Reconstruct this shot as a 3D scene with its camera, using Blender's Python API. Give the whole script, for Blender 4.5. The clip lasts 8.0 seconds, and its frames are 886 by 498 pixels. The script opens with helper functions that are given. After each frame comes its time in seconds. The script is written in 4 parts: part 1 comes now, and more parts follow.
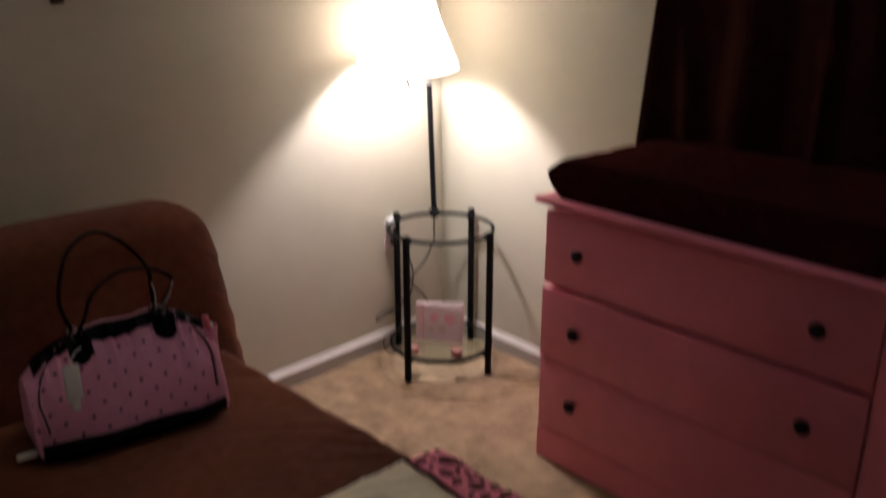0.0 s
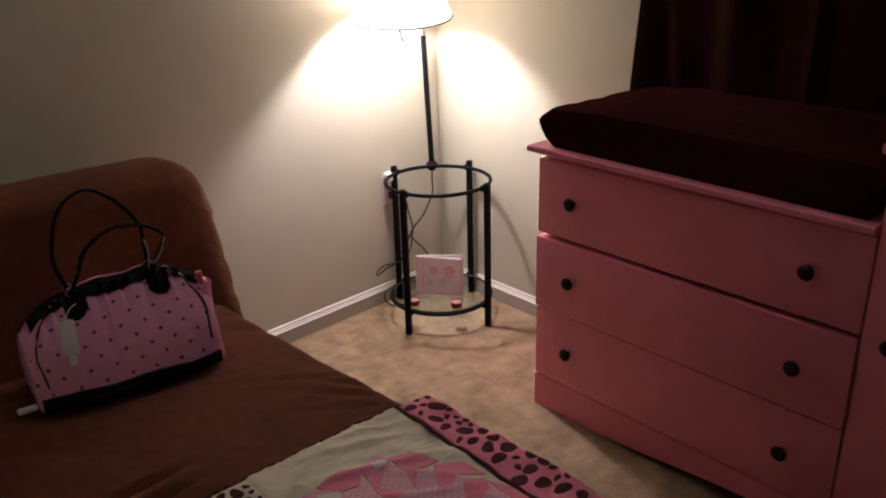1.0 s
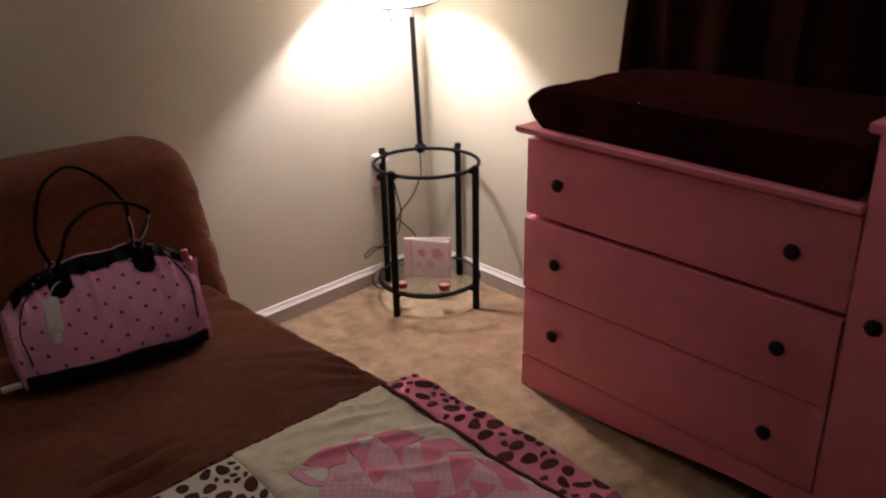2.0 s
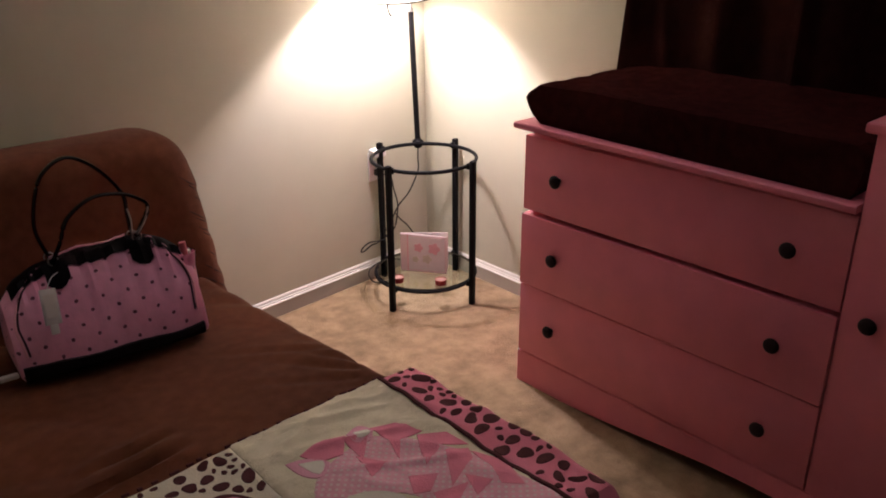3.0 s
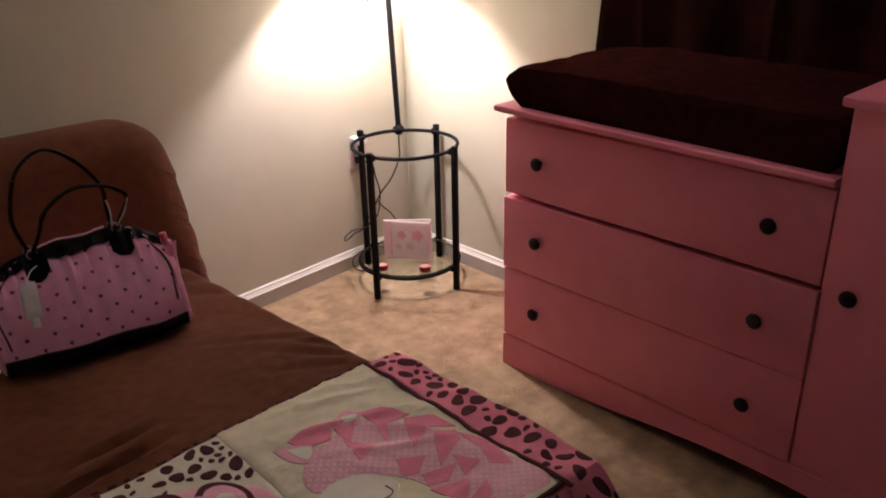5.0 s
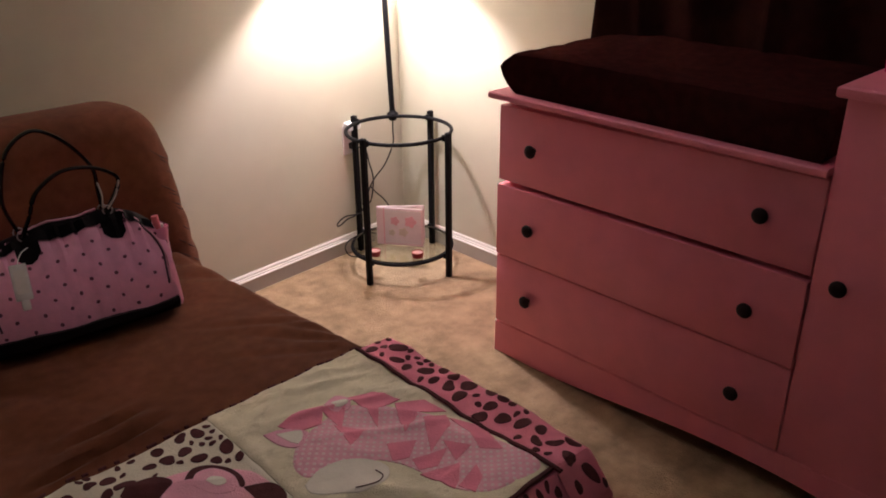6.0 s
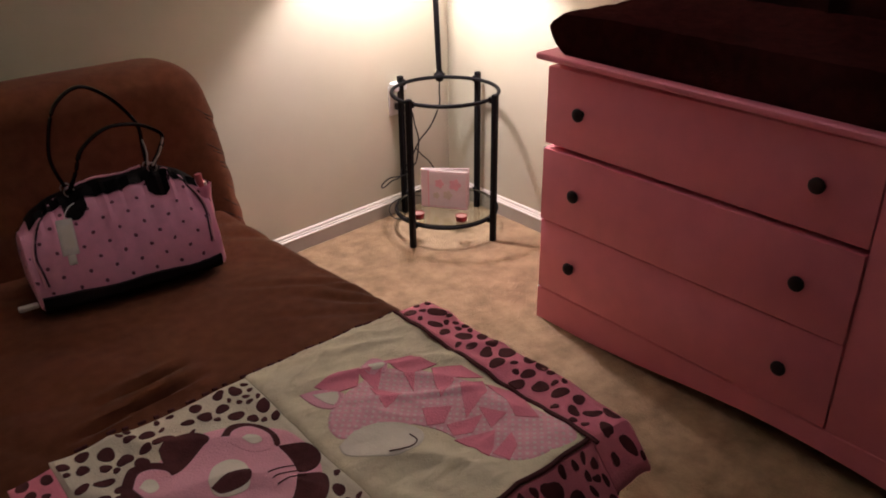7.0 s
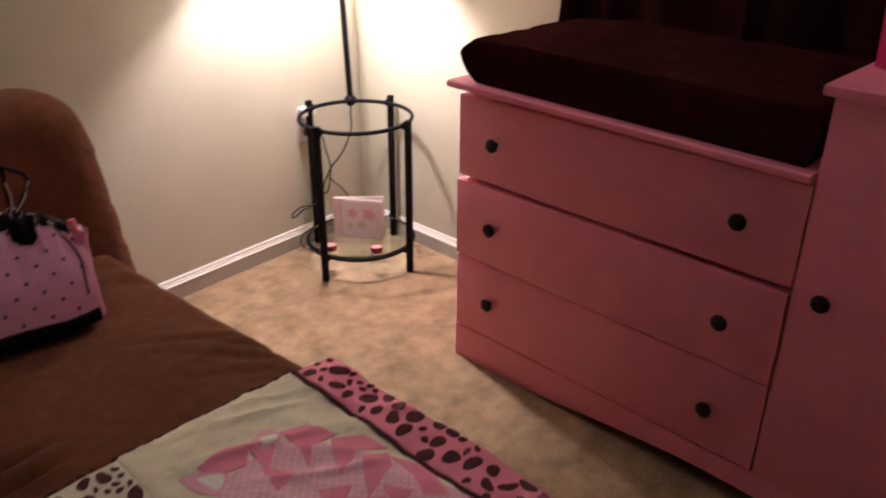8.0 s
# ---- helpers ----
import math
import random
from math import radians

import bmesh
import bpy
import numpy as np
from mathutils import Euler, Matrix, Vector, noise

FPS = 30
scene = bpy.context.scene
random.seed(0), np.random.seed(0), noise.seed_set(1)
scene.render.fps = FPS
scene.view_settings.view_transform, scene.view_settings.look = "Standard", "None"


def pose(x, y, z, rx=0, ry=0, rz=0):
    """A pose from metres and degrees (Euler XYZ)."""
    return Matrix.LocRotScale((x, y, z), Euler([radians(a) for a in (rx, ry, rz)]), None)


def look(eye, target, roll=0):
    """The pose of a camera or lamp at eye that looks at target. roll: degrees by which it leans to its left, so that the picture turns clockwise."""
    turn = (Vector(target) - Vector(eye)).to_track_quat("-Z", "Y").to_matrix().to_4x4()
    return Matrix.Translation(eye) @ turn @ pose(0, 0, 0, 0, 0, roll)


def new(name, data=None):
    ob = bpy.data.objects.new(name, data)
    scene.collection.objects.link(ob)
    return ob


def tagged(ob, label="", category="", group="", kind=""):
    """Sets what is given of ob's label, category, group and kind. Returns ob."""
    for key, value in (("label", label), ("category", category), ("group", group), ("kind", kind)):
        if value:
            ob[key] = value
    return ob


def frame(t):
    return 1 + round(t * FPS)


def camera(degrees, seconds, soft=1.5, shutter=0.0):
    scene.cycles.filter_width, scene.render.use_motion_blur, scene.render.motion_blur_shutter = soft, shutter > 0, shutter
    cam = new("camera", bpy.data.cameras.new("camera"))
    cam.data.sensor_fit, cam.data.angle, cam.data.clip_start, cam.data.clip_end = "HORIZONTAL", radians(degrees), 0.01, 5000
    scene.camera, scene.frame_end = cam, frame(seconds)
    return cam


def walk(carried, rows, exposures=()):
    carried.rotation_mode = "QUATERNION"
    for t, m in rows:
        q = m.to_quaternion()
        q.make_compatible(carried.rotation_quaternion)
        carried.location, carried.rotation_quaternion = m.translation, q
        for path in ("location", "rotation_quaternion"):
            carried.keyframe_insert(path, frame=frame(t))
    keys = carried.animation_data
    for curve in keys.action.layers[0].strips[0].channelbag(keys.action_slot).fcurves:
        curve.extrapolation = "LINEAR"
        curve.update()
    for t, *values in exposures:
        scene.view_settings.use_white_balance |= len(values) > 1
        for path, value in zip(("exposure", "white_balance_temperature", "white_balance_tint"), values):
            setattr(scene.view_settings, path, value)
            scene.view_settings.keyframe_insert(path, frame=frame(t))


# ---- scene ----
from mathutils.bvhtree import BVHTree
cam = camera(58.0, 8.0, soft=1.8, shutter=0.8)
PATH = [
    (0, (0.022, 0.053, 1.371), (1.284, 1.47, 0.74), -0.1),
    (0.2, (0.037, 0.03, 1.363), (1.283, 1.427, 0.66), -1.5),
    (0.5, (0.055, 0.017, 1.364), (1.306, 1.408, 0.658), -1.7),
    (0.8, (0.052, 0.008, 1.364), (1.288, 1.412, 0.66), -2.3),
    (1, (0.055, 0.009, 1.358), (1.267, 1.421, 0.626), -1.7),
    (1.5, (0.046, 0.005, 1.354), (1.291, 1.42, 0.684), -0.7),
    (2, (0.055, 0.005, 1.338), (1.28, 1.391, 0.577), -1.2),
    (2.2, (0.047, 0.0, 1.34), (1.287, 1.366, 0.576), -1.6),
    (3.3, (0.046, 0.006, 1.336), (1.283, 1.37, 0.56), 0.2),
    (3.5, (0.048, 0.005, 1.332), (1.297, 1.358, 0.552), 0.5),
    (4, (0.043, -0.001, 1.335), (1.29, 1.362, 0.567), -1.2),
    (4.5, (0.041, 0.001, 1.332), (1.291, 1.353, 0.549), -1.2),
    (5, (0.046, 0.001, 1.327), (1.299, 1.341, 0.531), -1.4),
    (5.2, (0.052, 0.004, 1.326), (1.3, 1.326, 0.492), -0.8),
    (6.3, (0.045, -0.004, 1.324), (1.306, 1.313, 0.503), -0.4),
    (6.5, (0.048, -0.006, 1.326), (1.301, 1.322, 0.509), 0.2),
    (6.7, (0.058, -0.006, 1.329), (1.272, 1.363, 0.518), -1.9),
    (7, (0.071, 0.009, 1.315), (1.213, 1.378, 0.408), -0.9),
    (7.2, (0.093, 0.024, 1.31), (1.25, 1.387, 0.415), -1.4),
    (7.5, (0.15, 0.047, 1.302), (1.356, 1.372, 0.412), -0.0),
    (8, (0.204, 0.087, 1.32), (1.485, 1.345, 0.437), 0.3),
]
walk(cam, [(t, look(eye, target, roll)) for t, eye, target, roll in PATH],
     exposures=[(0.0, -0.66, 6100, 10), (0.5, -0.58, 6100, 11), (1.5, -0.34, 6120, 11), (2.0, -0.32, 6250, 12), (3.5, 0.0, 6320, 14), (6.5, 0.04, 6400, 14), (7.0, 0.0, 6480, 14), (8.0, 0.16, 6420, 14)])

# ---- light: one lit lamp in a closed room, no daylight ----
world = bpy.data.worlds.new("night")
scene.world = world
world.use_nodes = True
world.node_tree.nodes["Background"].inputs[0].default_value = (0.10, 0.08, 0.07, 1)
world.node_tree.nodes["Background"].inputs[1].default_value = 0.0

SHADE = Vector((1.766, 2.187, 1.107))   # centre of the shade's lower rim
BULB = Vector((1.766, 2.187, 1.250))
bulb_light = bpy.data.lights.new("bulb_light", "POINT")
bulb_light.energy = 63
bulb_light.color = (1.0, 0.885, 0.945)
bulb_light.shadow_soft_size = 0.034
bulb_ob = new("bulb_light", bulb_light)
bulb_ob.location = BULB


# ---- materials ----
def material(name, colour, rough=0.6, metal=0.0, vary=0.15, scale=20.0, bump=0.0, bump_scale=200.0, sheen=0.0, second=None, spec=0.5, stain_scale=2.5, relief=0.004, crease=0.0, crease_scale=1.0):
    """A procedural surface: grain and stains at two scales, and a fine relief."""
    m = bpy.data.materials.new(name)
    m.use_nodes = True
    nt = m.node_tree
    b = nt.nodes["Principled BSDF"]
    b.inputs["Roughness"].default_value = rough
    b.inputs["Metallic"].default_value = metal
    b.inputs["Specular IOR Level"].default_value = spec
    if sheen:
        b.inputs["Sheen Weight"].default_value = sheen
        b.inputs["Sheen Roughness"].default_value = 0.4
    co = nt.nodes.new("ShaderNodeTexCoord")
    n1 = nt.nodes.new("ShaderNodeTexNoise")
    n1.inputs["Scale"].default_value = scale
    n1.inputs["Detail"].default_value = 6
    n2 = nt.nodes.new("ShaderNodeTexNoise")
    n2.inputs["Scale"].default_value = stain_scale
    n2.inputs["Detail"].default_value = 3
    nt.links.new(co.outputs["Object"], n1.inputs["Vector"])
    nt.links.new(co.outputs["Object"], n2.inputs["Vector"])
    add = nt.nodes.new("ShaderNodeMath")
    add.operation = "ADD"
    nt.links.new(n1.outputs["Fac"], add.inputs[0])
    nt.links.new(n2.outputs["Fac"], add.inputs[1])
    ramp = nt.nodes.new("ShaderNodeMapRange")
    ramp.inputs["From Min"].default_value = 0.7
    ramp.inputs["From Max"].default_value = 1.3
    nt.links.new(add.outputs[0], ramp.inputs["Value"])
    mix = nt.nodes.new("ShaderNodeMix")
    mix.data_type = "RGBA"
    dark = [c * (1 - vary) for c in colour] if second is None else list(second)
    light = [min(1, c * (1 + vary)) for c in colour]
    mix.inputs["A"].default_value = (*dark, 1)
    mix.inputs["B"].default_value = (*light, 1)
    nt.links.new(ramp.outputs[0], mix.inputs["Factor"])
    nt.links.new(mix.outputs["Result"], b.inputs["Base Color"])
    if bump:
        n3 = nt.nodes.new("ShaderNodeTexNoise")
        n3.inputs["Scale"].default_value = bump_scale
        n3.inputs["Detail"].default_value = 4
        nt.links.new(co.outputs["Object"], n3.inputs["Vector"])
        bp = nt.nodes.new("ShaderNodeBump")
        bp.inputs["Strength"].default_value = bump
        bp.inputs["Distance"].default_value = relief
        nt.links.new(n3.outputs["Fac"], bp.inputs["Height"])
        nt.links.new(bp.outputs[0], b.inputs["Normal"])
        if crease:
            # soft folds and brushed patches of a loose cover
            mp = nt.nodes.new("ShaderNodeMapping")
            mp.inputs["Scale"].default_value = (2.4 * crease_scale, 4.6 * crease_scale, 4.4 * crease_scale)
            mp.inputs["Rotation"].default_value = (0, 0, 0.5)
            nt.links.new(co.outputs["Object"], mp.inputs["Vector"])
            n4 = nt.nodes.new("ShaderNodeTexNoise")
            n4.inputs["Scale"].default_value = 1.0
            n4.inputs["Detail"].default_value = 2
            n4.inputs["Distortion"].default_value = 0.2
            nt.links.new(mp.outputs[0], n4.inputs["Vector"])
            b2 = nt.nodes.new("ShaderNodeBump")
            b2.inputs["Strength"].default_value = 1.0
            b2.inputs["Distance"].default_value = crease
            nt.links.new(n4.outputs["Fac"], b2.inputs["Height"])
            nt.links.new(bp.outputs[0], b2.inputs["Normal"])
            nt.links.new(b2.outputs[0], b.inputs["Normal"])
    return m


def glass(name, colour, rough=0.0):
    m = bpy.data.materials.new(name)
    m.use_nodes = True
    b = m.node_tree.nodes["Principled BSDF"]
    b.inputs["Base Color"].default_value = (*colour, 1)
    b.inputs["Roughness"].default_value = rough
    b.inputs["Transmission Weight"].default_value = 1.0
    b.inputs["IOR"].default_value = 1.45
    return m


def dotted(name, ground, dot, pitch, radius, rough=0.55, wobble=0.0):
    """Cloth printed with rows of small staggered dots, laid out in the x, z plane of the thing."""
    m = material(name, ground, rough, vary=0.08, scale=60, bump=0.25, bump_scale=90)
    nt = m.node_tree
    b = nt.nodes["Principled BSDF"]
    co = nt.nodes.new("ShaderNodeTexCoord")
    sep = nt.nodes.new("ShaderNodeSeparateXYZ")
    # uneven spacing of the print
    nz = nt.nodes.new("ShaderNodeTexNoise")
    nz.inputs["Scale"].default_value = 22
    off = nt.nodes.new("ShaderNodeVectorMath")
    off.operation = "MULTIPLY_ADD"
    off.inputs[1].default_value = (wobble, wobble, wobble)
    nt.links.new(co.outputs["UV"], nz.inputs["Vector"])
    nt.links.new(nz.outputs["Color"], off.inputs[0])
    nt.links.new(co.outputs["UV"], off.inputs[2])
    nt.links.new(off.outputs[0], sep.inputs[0])

    def math_node(op, a, c):
        n = nt.nodes.new("ShaderNodeMath")
        n.operation = op
        for k, v in enumerate((a, c)):
            if v is None:
                continue
            if isinstance(v, (int, float)):
                n.inputs[k].default_value = v
            else:
                nt.links.new(v, n.inputs[k])
        return n.outputs[0]

    row = math_node("DIVIDE", sep.outputs[1], pitch * 0.5)
    rowi = math_node("FLOOR", row, None)
    shift = math_node("MULTIPLY", math_node("MODULO", math_node("ABSOLUTE", rowi, None), 2.0), 0.5)
    col = math_node("ADD", math_node("DIVIDE", sep.outputs[0], pitch), shift)
    fx = math_node("SUBTRACT", math_node("FRACT", col, None), 0.5)
    fy = math_node("SUBTRACT", math_node("FRACT", row, None), 0.5)
    dx = math_node("MULTIPLY", fx, pitch)
    dy = math_node("MULTIPLY", fy, pitch * 0.5)
    d2 = math_node("ADD", math_node("MULTIPLY", dx, dx), math_node("MULTIPLY", dy, dy))
    inside = math_node("LESS_THAN", d2, radius * radius)
    mix = nt.nodes.new("ShaderNodeMix")
    mix.data_type = "RGBA"
    old = b.inputs["Base Color"].links[0].from_socket
    nt.links.new(inside, mix.inputs["Factor"])
    nt.links.new(old, mix.inputs["A"])
    mix.inputs["B"].default_value = (*dot, 1)
    nt.links.new(mix.outputs["Result"], b.inputs["Base Color"])
    return m


WALL = material("beige_wall_paint", (0.490, 0.466, 0.352), 0.75, vary=0.035, scale=8, bump=0.12, bump_scale=350, spec=0.3)
CEIL = material("ceiling_paint", (0.88, 0.87, 0.85), 0.9, vary=0.03, bump=0.2, bump_scale=150)
TRIM = material("white_trim_paint", (0.80, 0.775, 0.71), 0.35, vary=0.04, scale=15)
BOUNCE_WHITE = material("bounce_wall_white", (0.80, 0.78, 0.72), 0.75, vary=0.03, scale=8, bump=0.12, bump_scale=350, spec=0.3)
CARPET = material("beige_carpet", (0.322, 0.221, 0.131), 0.95, vary=0.24, scale=20, bump=0.7, bump_scale=150, sheen=0.1, second=(0.200, 0.133, 0.076), spec=0.1, stain_scale=9, relief=0.006)
PINK_PAINT = material("coral_pink_paint", (0.86, 0.255, 0.345), 0.40, vary=0.06, scale=14, bump=0.08, bump_scale=120)
BLACK_METAL = material("black_painted_metal", (0.006, 0.0055, 0.006), 0.6, vary=0.2, scale=60, bump=0.1, bump_scale=200, spec=0.10)
KNOB = material("dark_knob", (0.022, 0.012, 0.013), 0.5, vary=0.2, spec=0.15)
PLUSH = material("dark_brown_plush", (0.034, 0.0082, 0.0076), 0.95, vary=0.3, scale=35, bump=0.5, bump_scale=260, sheen=0.0, spec=0.0, crease=0.02)
CURTAIN = material("dark_brown_curtain", (0.019, 0.0058, 0.0048), 0.9, vary=0.25, scale=30, bump=0.2, bump_scale=300, spec=0.0)
SUEDE = material("brown_microsuede", (0.124, 0.0405, 0.0205), 0.9, vary=0.22, scale=40, bump=0.3, bump_scale=500, sheen=0.05, spec=0.1, stain_scale=5, crease=0.012)
CREASE_SHADE = material("crease_shade_brown", (0.050, 0.018, 0.010), 0.9, vary=0.2, scale=50)
BAG_PINK = dotted("pink_dotted_satin", (0.88, 0.40, 0.585), (0.16, 0.04, 0.08), 0.052, 0.0039, 0.40, wobble=0.012)
BAG_TRIM = material("dark_brown_leatherette", (0.007, 0.004, 0.0055), 0.62, vary=0.2, scale=40, bump=0.2, bump_scale=150, spec=0.15)
HANDLE = material("glossy_dark_handle", (0.006, 0.003, 0.004), 0.16, vary=0.15, scale=40, spec=0.3)
SILVER = material("worn_silver_metal", (0.42, 0.40, 0.39), 0.36, 1.0, vary=0.1)
MAROON = material("maroon_piping_cord", (0.045, 0.010, 0.020), 0.5, vary=0.15, scale=60)
TAG = material("clear_plastic_tag", (0.92, 0.91, 0.88), 0.25, vary=0.15, scale=80)
LABEL = material("white_paper", (0.86, 0.84, 0.80), 0.6, vary=0.05)
PINK_RIBBON = material("coral_ribbon", (0.75, 0.20, 0.24), 0.6, vary=0.1)
SAGE = material("sage_green_cloth", (0.87, 0.795, 0.60), 0.9, vary=0.07, scale=25, bump=0.5, bump_scale=420, spec=0.1, crease=0.012, crease_scale=5.0)
CREAM = material("cream_plush", (0.90, 0.85, 0.75), 0.95, vary=0.05, scale=40, bump=0.12, bump_scale=300, spec=0.1)
CREAM_PANEL = material("cream_cloth", (0.74, 0.69, 0.57), 0.9, vary=0.05, scale=40, bump=0.4, bump_scale=300, spec=0.1)
HOT_PINK = material("rose_pink_cloth", (0.88, 0.29, 0.40), 0.9, vary=0.08, scale=40, bump=0.3, bump_scale=300, spec=0.15)
SOFT_PINK = material("soft_pink_plush", (0.90, 0.46, 0.58), 0.95, vary=0.06, scale=40, bump=0.4, bump_scale=300, spec=0.1)
DOT_PINK = dotted("pink_dotted_plush", (0.88, 0.46, 0.56), (0.88, 0.66, 0.68), 0.016, 0.0030, 0.95)
BORDER_PINK = material("border_pink_cloth", (0.80, 0.255, 0.355), 0.9, vary=0.08, scale=40, bump=0.4, bump_scale=300, spec=0.15)
SPOT_BROWN = material("brown_printed_spot", (0.105, 0.034, 0.038), 0.9, vary=0.2, scale=50, bump=0.3, bump_scale=300, spec=0.1)
BOOK_PINK = material("pink_book_cover", (0.88, 0.75, 0.76), 0.4, vary=0.05, scale=30)
BOOK_GREY = material("pale_book_panel", (0.86, 0.83, 0.83), 0.4, vary=0.05, scale=60)
BOOK_ROSE = material("rose_flower_print", (0.84, 0.50, 0.56), 0.45, vary=0.1, scale=80)
BOOK_GREEN = material("sage_flower_print", (0.72, 0.71, 0.60), 0.45, vary=0.1, scale=80)
PAPER = material("page_paper", (0.80, 0.72, 0.68), 0.7, vary=0.05)
RED_TIN = material("red_tin", (0.27, 0.016, 0.022), 0.3, 0.2, vary=0.15)
WAX = material("pale_wax", (0.42, 0.22, 0.20), 0.5, vary=0.08, scale=90)
GLASS = glass("green_tinted_glass", (0.72, 0.79, 0.75))
CORD = material("black_rubber_cord", (0.012, 0.011, 0.011), 0.5, vary=0.1)
OUTLET = material("white_plastic", (0.78, 0.78, 0.76), 0.35, vary=0.03)
BIN_PINK = material("magenta_cloth", (0.72, 0.04, 0.20), 0.8, vary=0.1, scale=60, bump=0.3, bump_scale=300)
DARK_WOOD = material("dark_wood", (0.03, 0.015, 0.010), 0.5, vary=0.3)

# lampshade: thin white cloth that lets light through
SHADE_MAT = bpy.data.materials.new("white_lampshade_cloth")
SHADE_MAT.use_nodes = True
_nt = SHADE_MAT.node_tree
_nt.nodes.remove(_nt.nodes["Principled BSDF"])
_d = _nt.nodes.new("ShaderNodeBsdfDiffuse")
_d.inputs[0].default_value = (0.86, 0.83, 0.77, 1)
_t = _nt.nodes.new("ShaderNodeBsdfTranslucent")
_t.inputs[0].default_value = (0.88, 0.84, 0.77, 1)
_m = _nt.nodes.new("ShaderNodeMixShader")
_m.inputs[0].default_value = 0.58
_wv = _nt.nodes.new("ShaderNodeTexNoise")
_wv.inputs["Scale"].default_value = 300
_bp = _nt.nodes.new("ShaderNodeBump")
_bp.inputs["Strength"].default_value = 0.2
_nt.links.new(_wv.outputs["Fac"], _bp.inputs["Height"])
_nt.links.new(_bp.outputs[0], _d.inputs["Normal"])
_nt.links.new(_d.outputs[0], _m.inputs[1])
_nt.links.new(_t.outputs[0], _m.inputs[2])
_nt.links.new(_m.outputs[0], _nt.nodes["Material Output"].inputs[0])

BULB_MAT = bpy.data.materials.new("glowing_bulb")
BULB_MAT.use_nodes = True
_bt = BULB_MAT.node_tree
_bt.nodes.remove(_bt.nodes["Principled BSDF"])
_clear = _bt.nodes.new("ShaderNodeBsdfTransparent")
_glow = _bt.nodes.new("ShaderNodeEmission")
_glow.inputs["Color"].default_value = (1.0, 0.85, 0.62, 1)
_glow.inputs["Strength"].default_value = 12
_both = _bt.nodes.new("ShaderNodeAddShader")
_bt.links.new(_clear.outputs[0], _both.inputs[0])
_bt.links.new(_glow.outputs[0], _both.inputs[1])
_bt.links.new(_both.outputs[0], _bt.nodes["Material Output"].inputs[0])


# ---- mesh helpers ----
def finish(name, bm, mat, smooth=True):
    bmesh.ops.recalc_face_normals(bm, faces=bm.faces)
    me = bpy.data.meshes.new(name)
    bm.to_mesh(me)
    bm.free()
    me.materials.append(mat)
    if smooth:
        me.shade_smooth()
        me.set_sharp_from_angle(angle=radians(35))
    return new(name, me)


def part(name, bm, mat, parent, label="", smooth=True):
    ob = finish(name, bm, mat, smooth)
    ob.parent = parent
    if label:
        tagged(ob, label)
    return ob


def thing(name, m, label, category, group="", kind=""):
    ob = new(name)
    ob.empty_display_size = 0.05
    ob.matrix_world = m
    ob.matrix_basis = m
    return tagged(ob, label, category, group, kind)


def structure(name, bm, mat, label, smooth=False):
    return tagged(finish(name, bm, mat, smooth), label, name.split("_")[0], kind="structure")


def box(x0, x1, y0, y1, z0, z1, bevel=0.0, seg=2, bm=None):
    own = bmesh.new()
    bmesh.ops.create_cube(own, size=1, matrix=Matrix.LocRotScale(((x0 + x1) / 2, (y0 + y1) / 2, (z0 + z1) / 2), None, (x1 - x0, y1 - y0, z1 - z0)))
    if bevel:
        bmesh.ops.bevel(own, geom=own.edges[:], offset=bevel, segments=seg, profile=0.6, affect="EDGES")
    if bm is None:
        return own
    tmp = bpy.data.meshes.new("tmp")
    own.to_mesh(tmp)
    own.free()
    bm.from_mesh(tmp)
    bpy.data.meshes.remove(tmp)
    return bm


def prism(points, z0, z1, bm=None):
    """An upright prism over a plan outline."""
    bm = bm or bmesh.new()
    lo = [bm.verts.new((x, y, z0)) for x, y in points]
    hi = [bm.verts.new((x, y, z1)) for x, y in points]
    n = len(points)
    bm.faces.new(lo[::-1])
    bm.faces.new(hi)
    for i in range(n):
        bm.faces.new((lo[i], lo[(i + 1) % n], hi[(i + 1) % n], hi[i]))
    return bm


def tube(points, r, sides=10, closed=False, bm=None, flat=1.0):
    """A round bar along points; flat squeezes it across."""
    bm = bm or bmesh.new()
    pts = [Vector(p) for p in points]
    n = len(pts)
    rings = []
    up = Vector((0, 0, 1))
    for i, p in enumerate(pts):
        a = pts[(i - 1) % n] if closed or i else p
        b = pts[(i + 1) % n] if closed or i < n - 1 else p
        d = (b - a).normalized()
        ref = up if abs(d.z) < 0.9 else Vector((1, 0, 0))
        s = d.cross(ref).normalized()
        u = s.cross(d).normalized()
        rings.append([bm.verts.new(p + r * (math.cos(k * math.tau / sides) * s + flat * math.sin(k * math.tau / sides) * u)) for k in range(sides)])
    for i in range(n if closed else n - 1):
        a, b = rings[i], rings[(i + 1) % n]
        for k in range(sides):
            bm.faces.new((a[k], a[(k + 1) % sides], b[(k + 1) % sides], b[k]))
    if not closed:
        bm.faces.new(rings[0][::-1])
        bm.faces.new(rings[-1])
    return bm


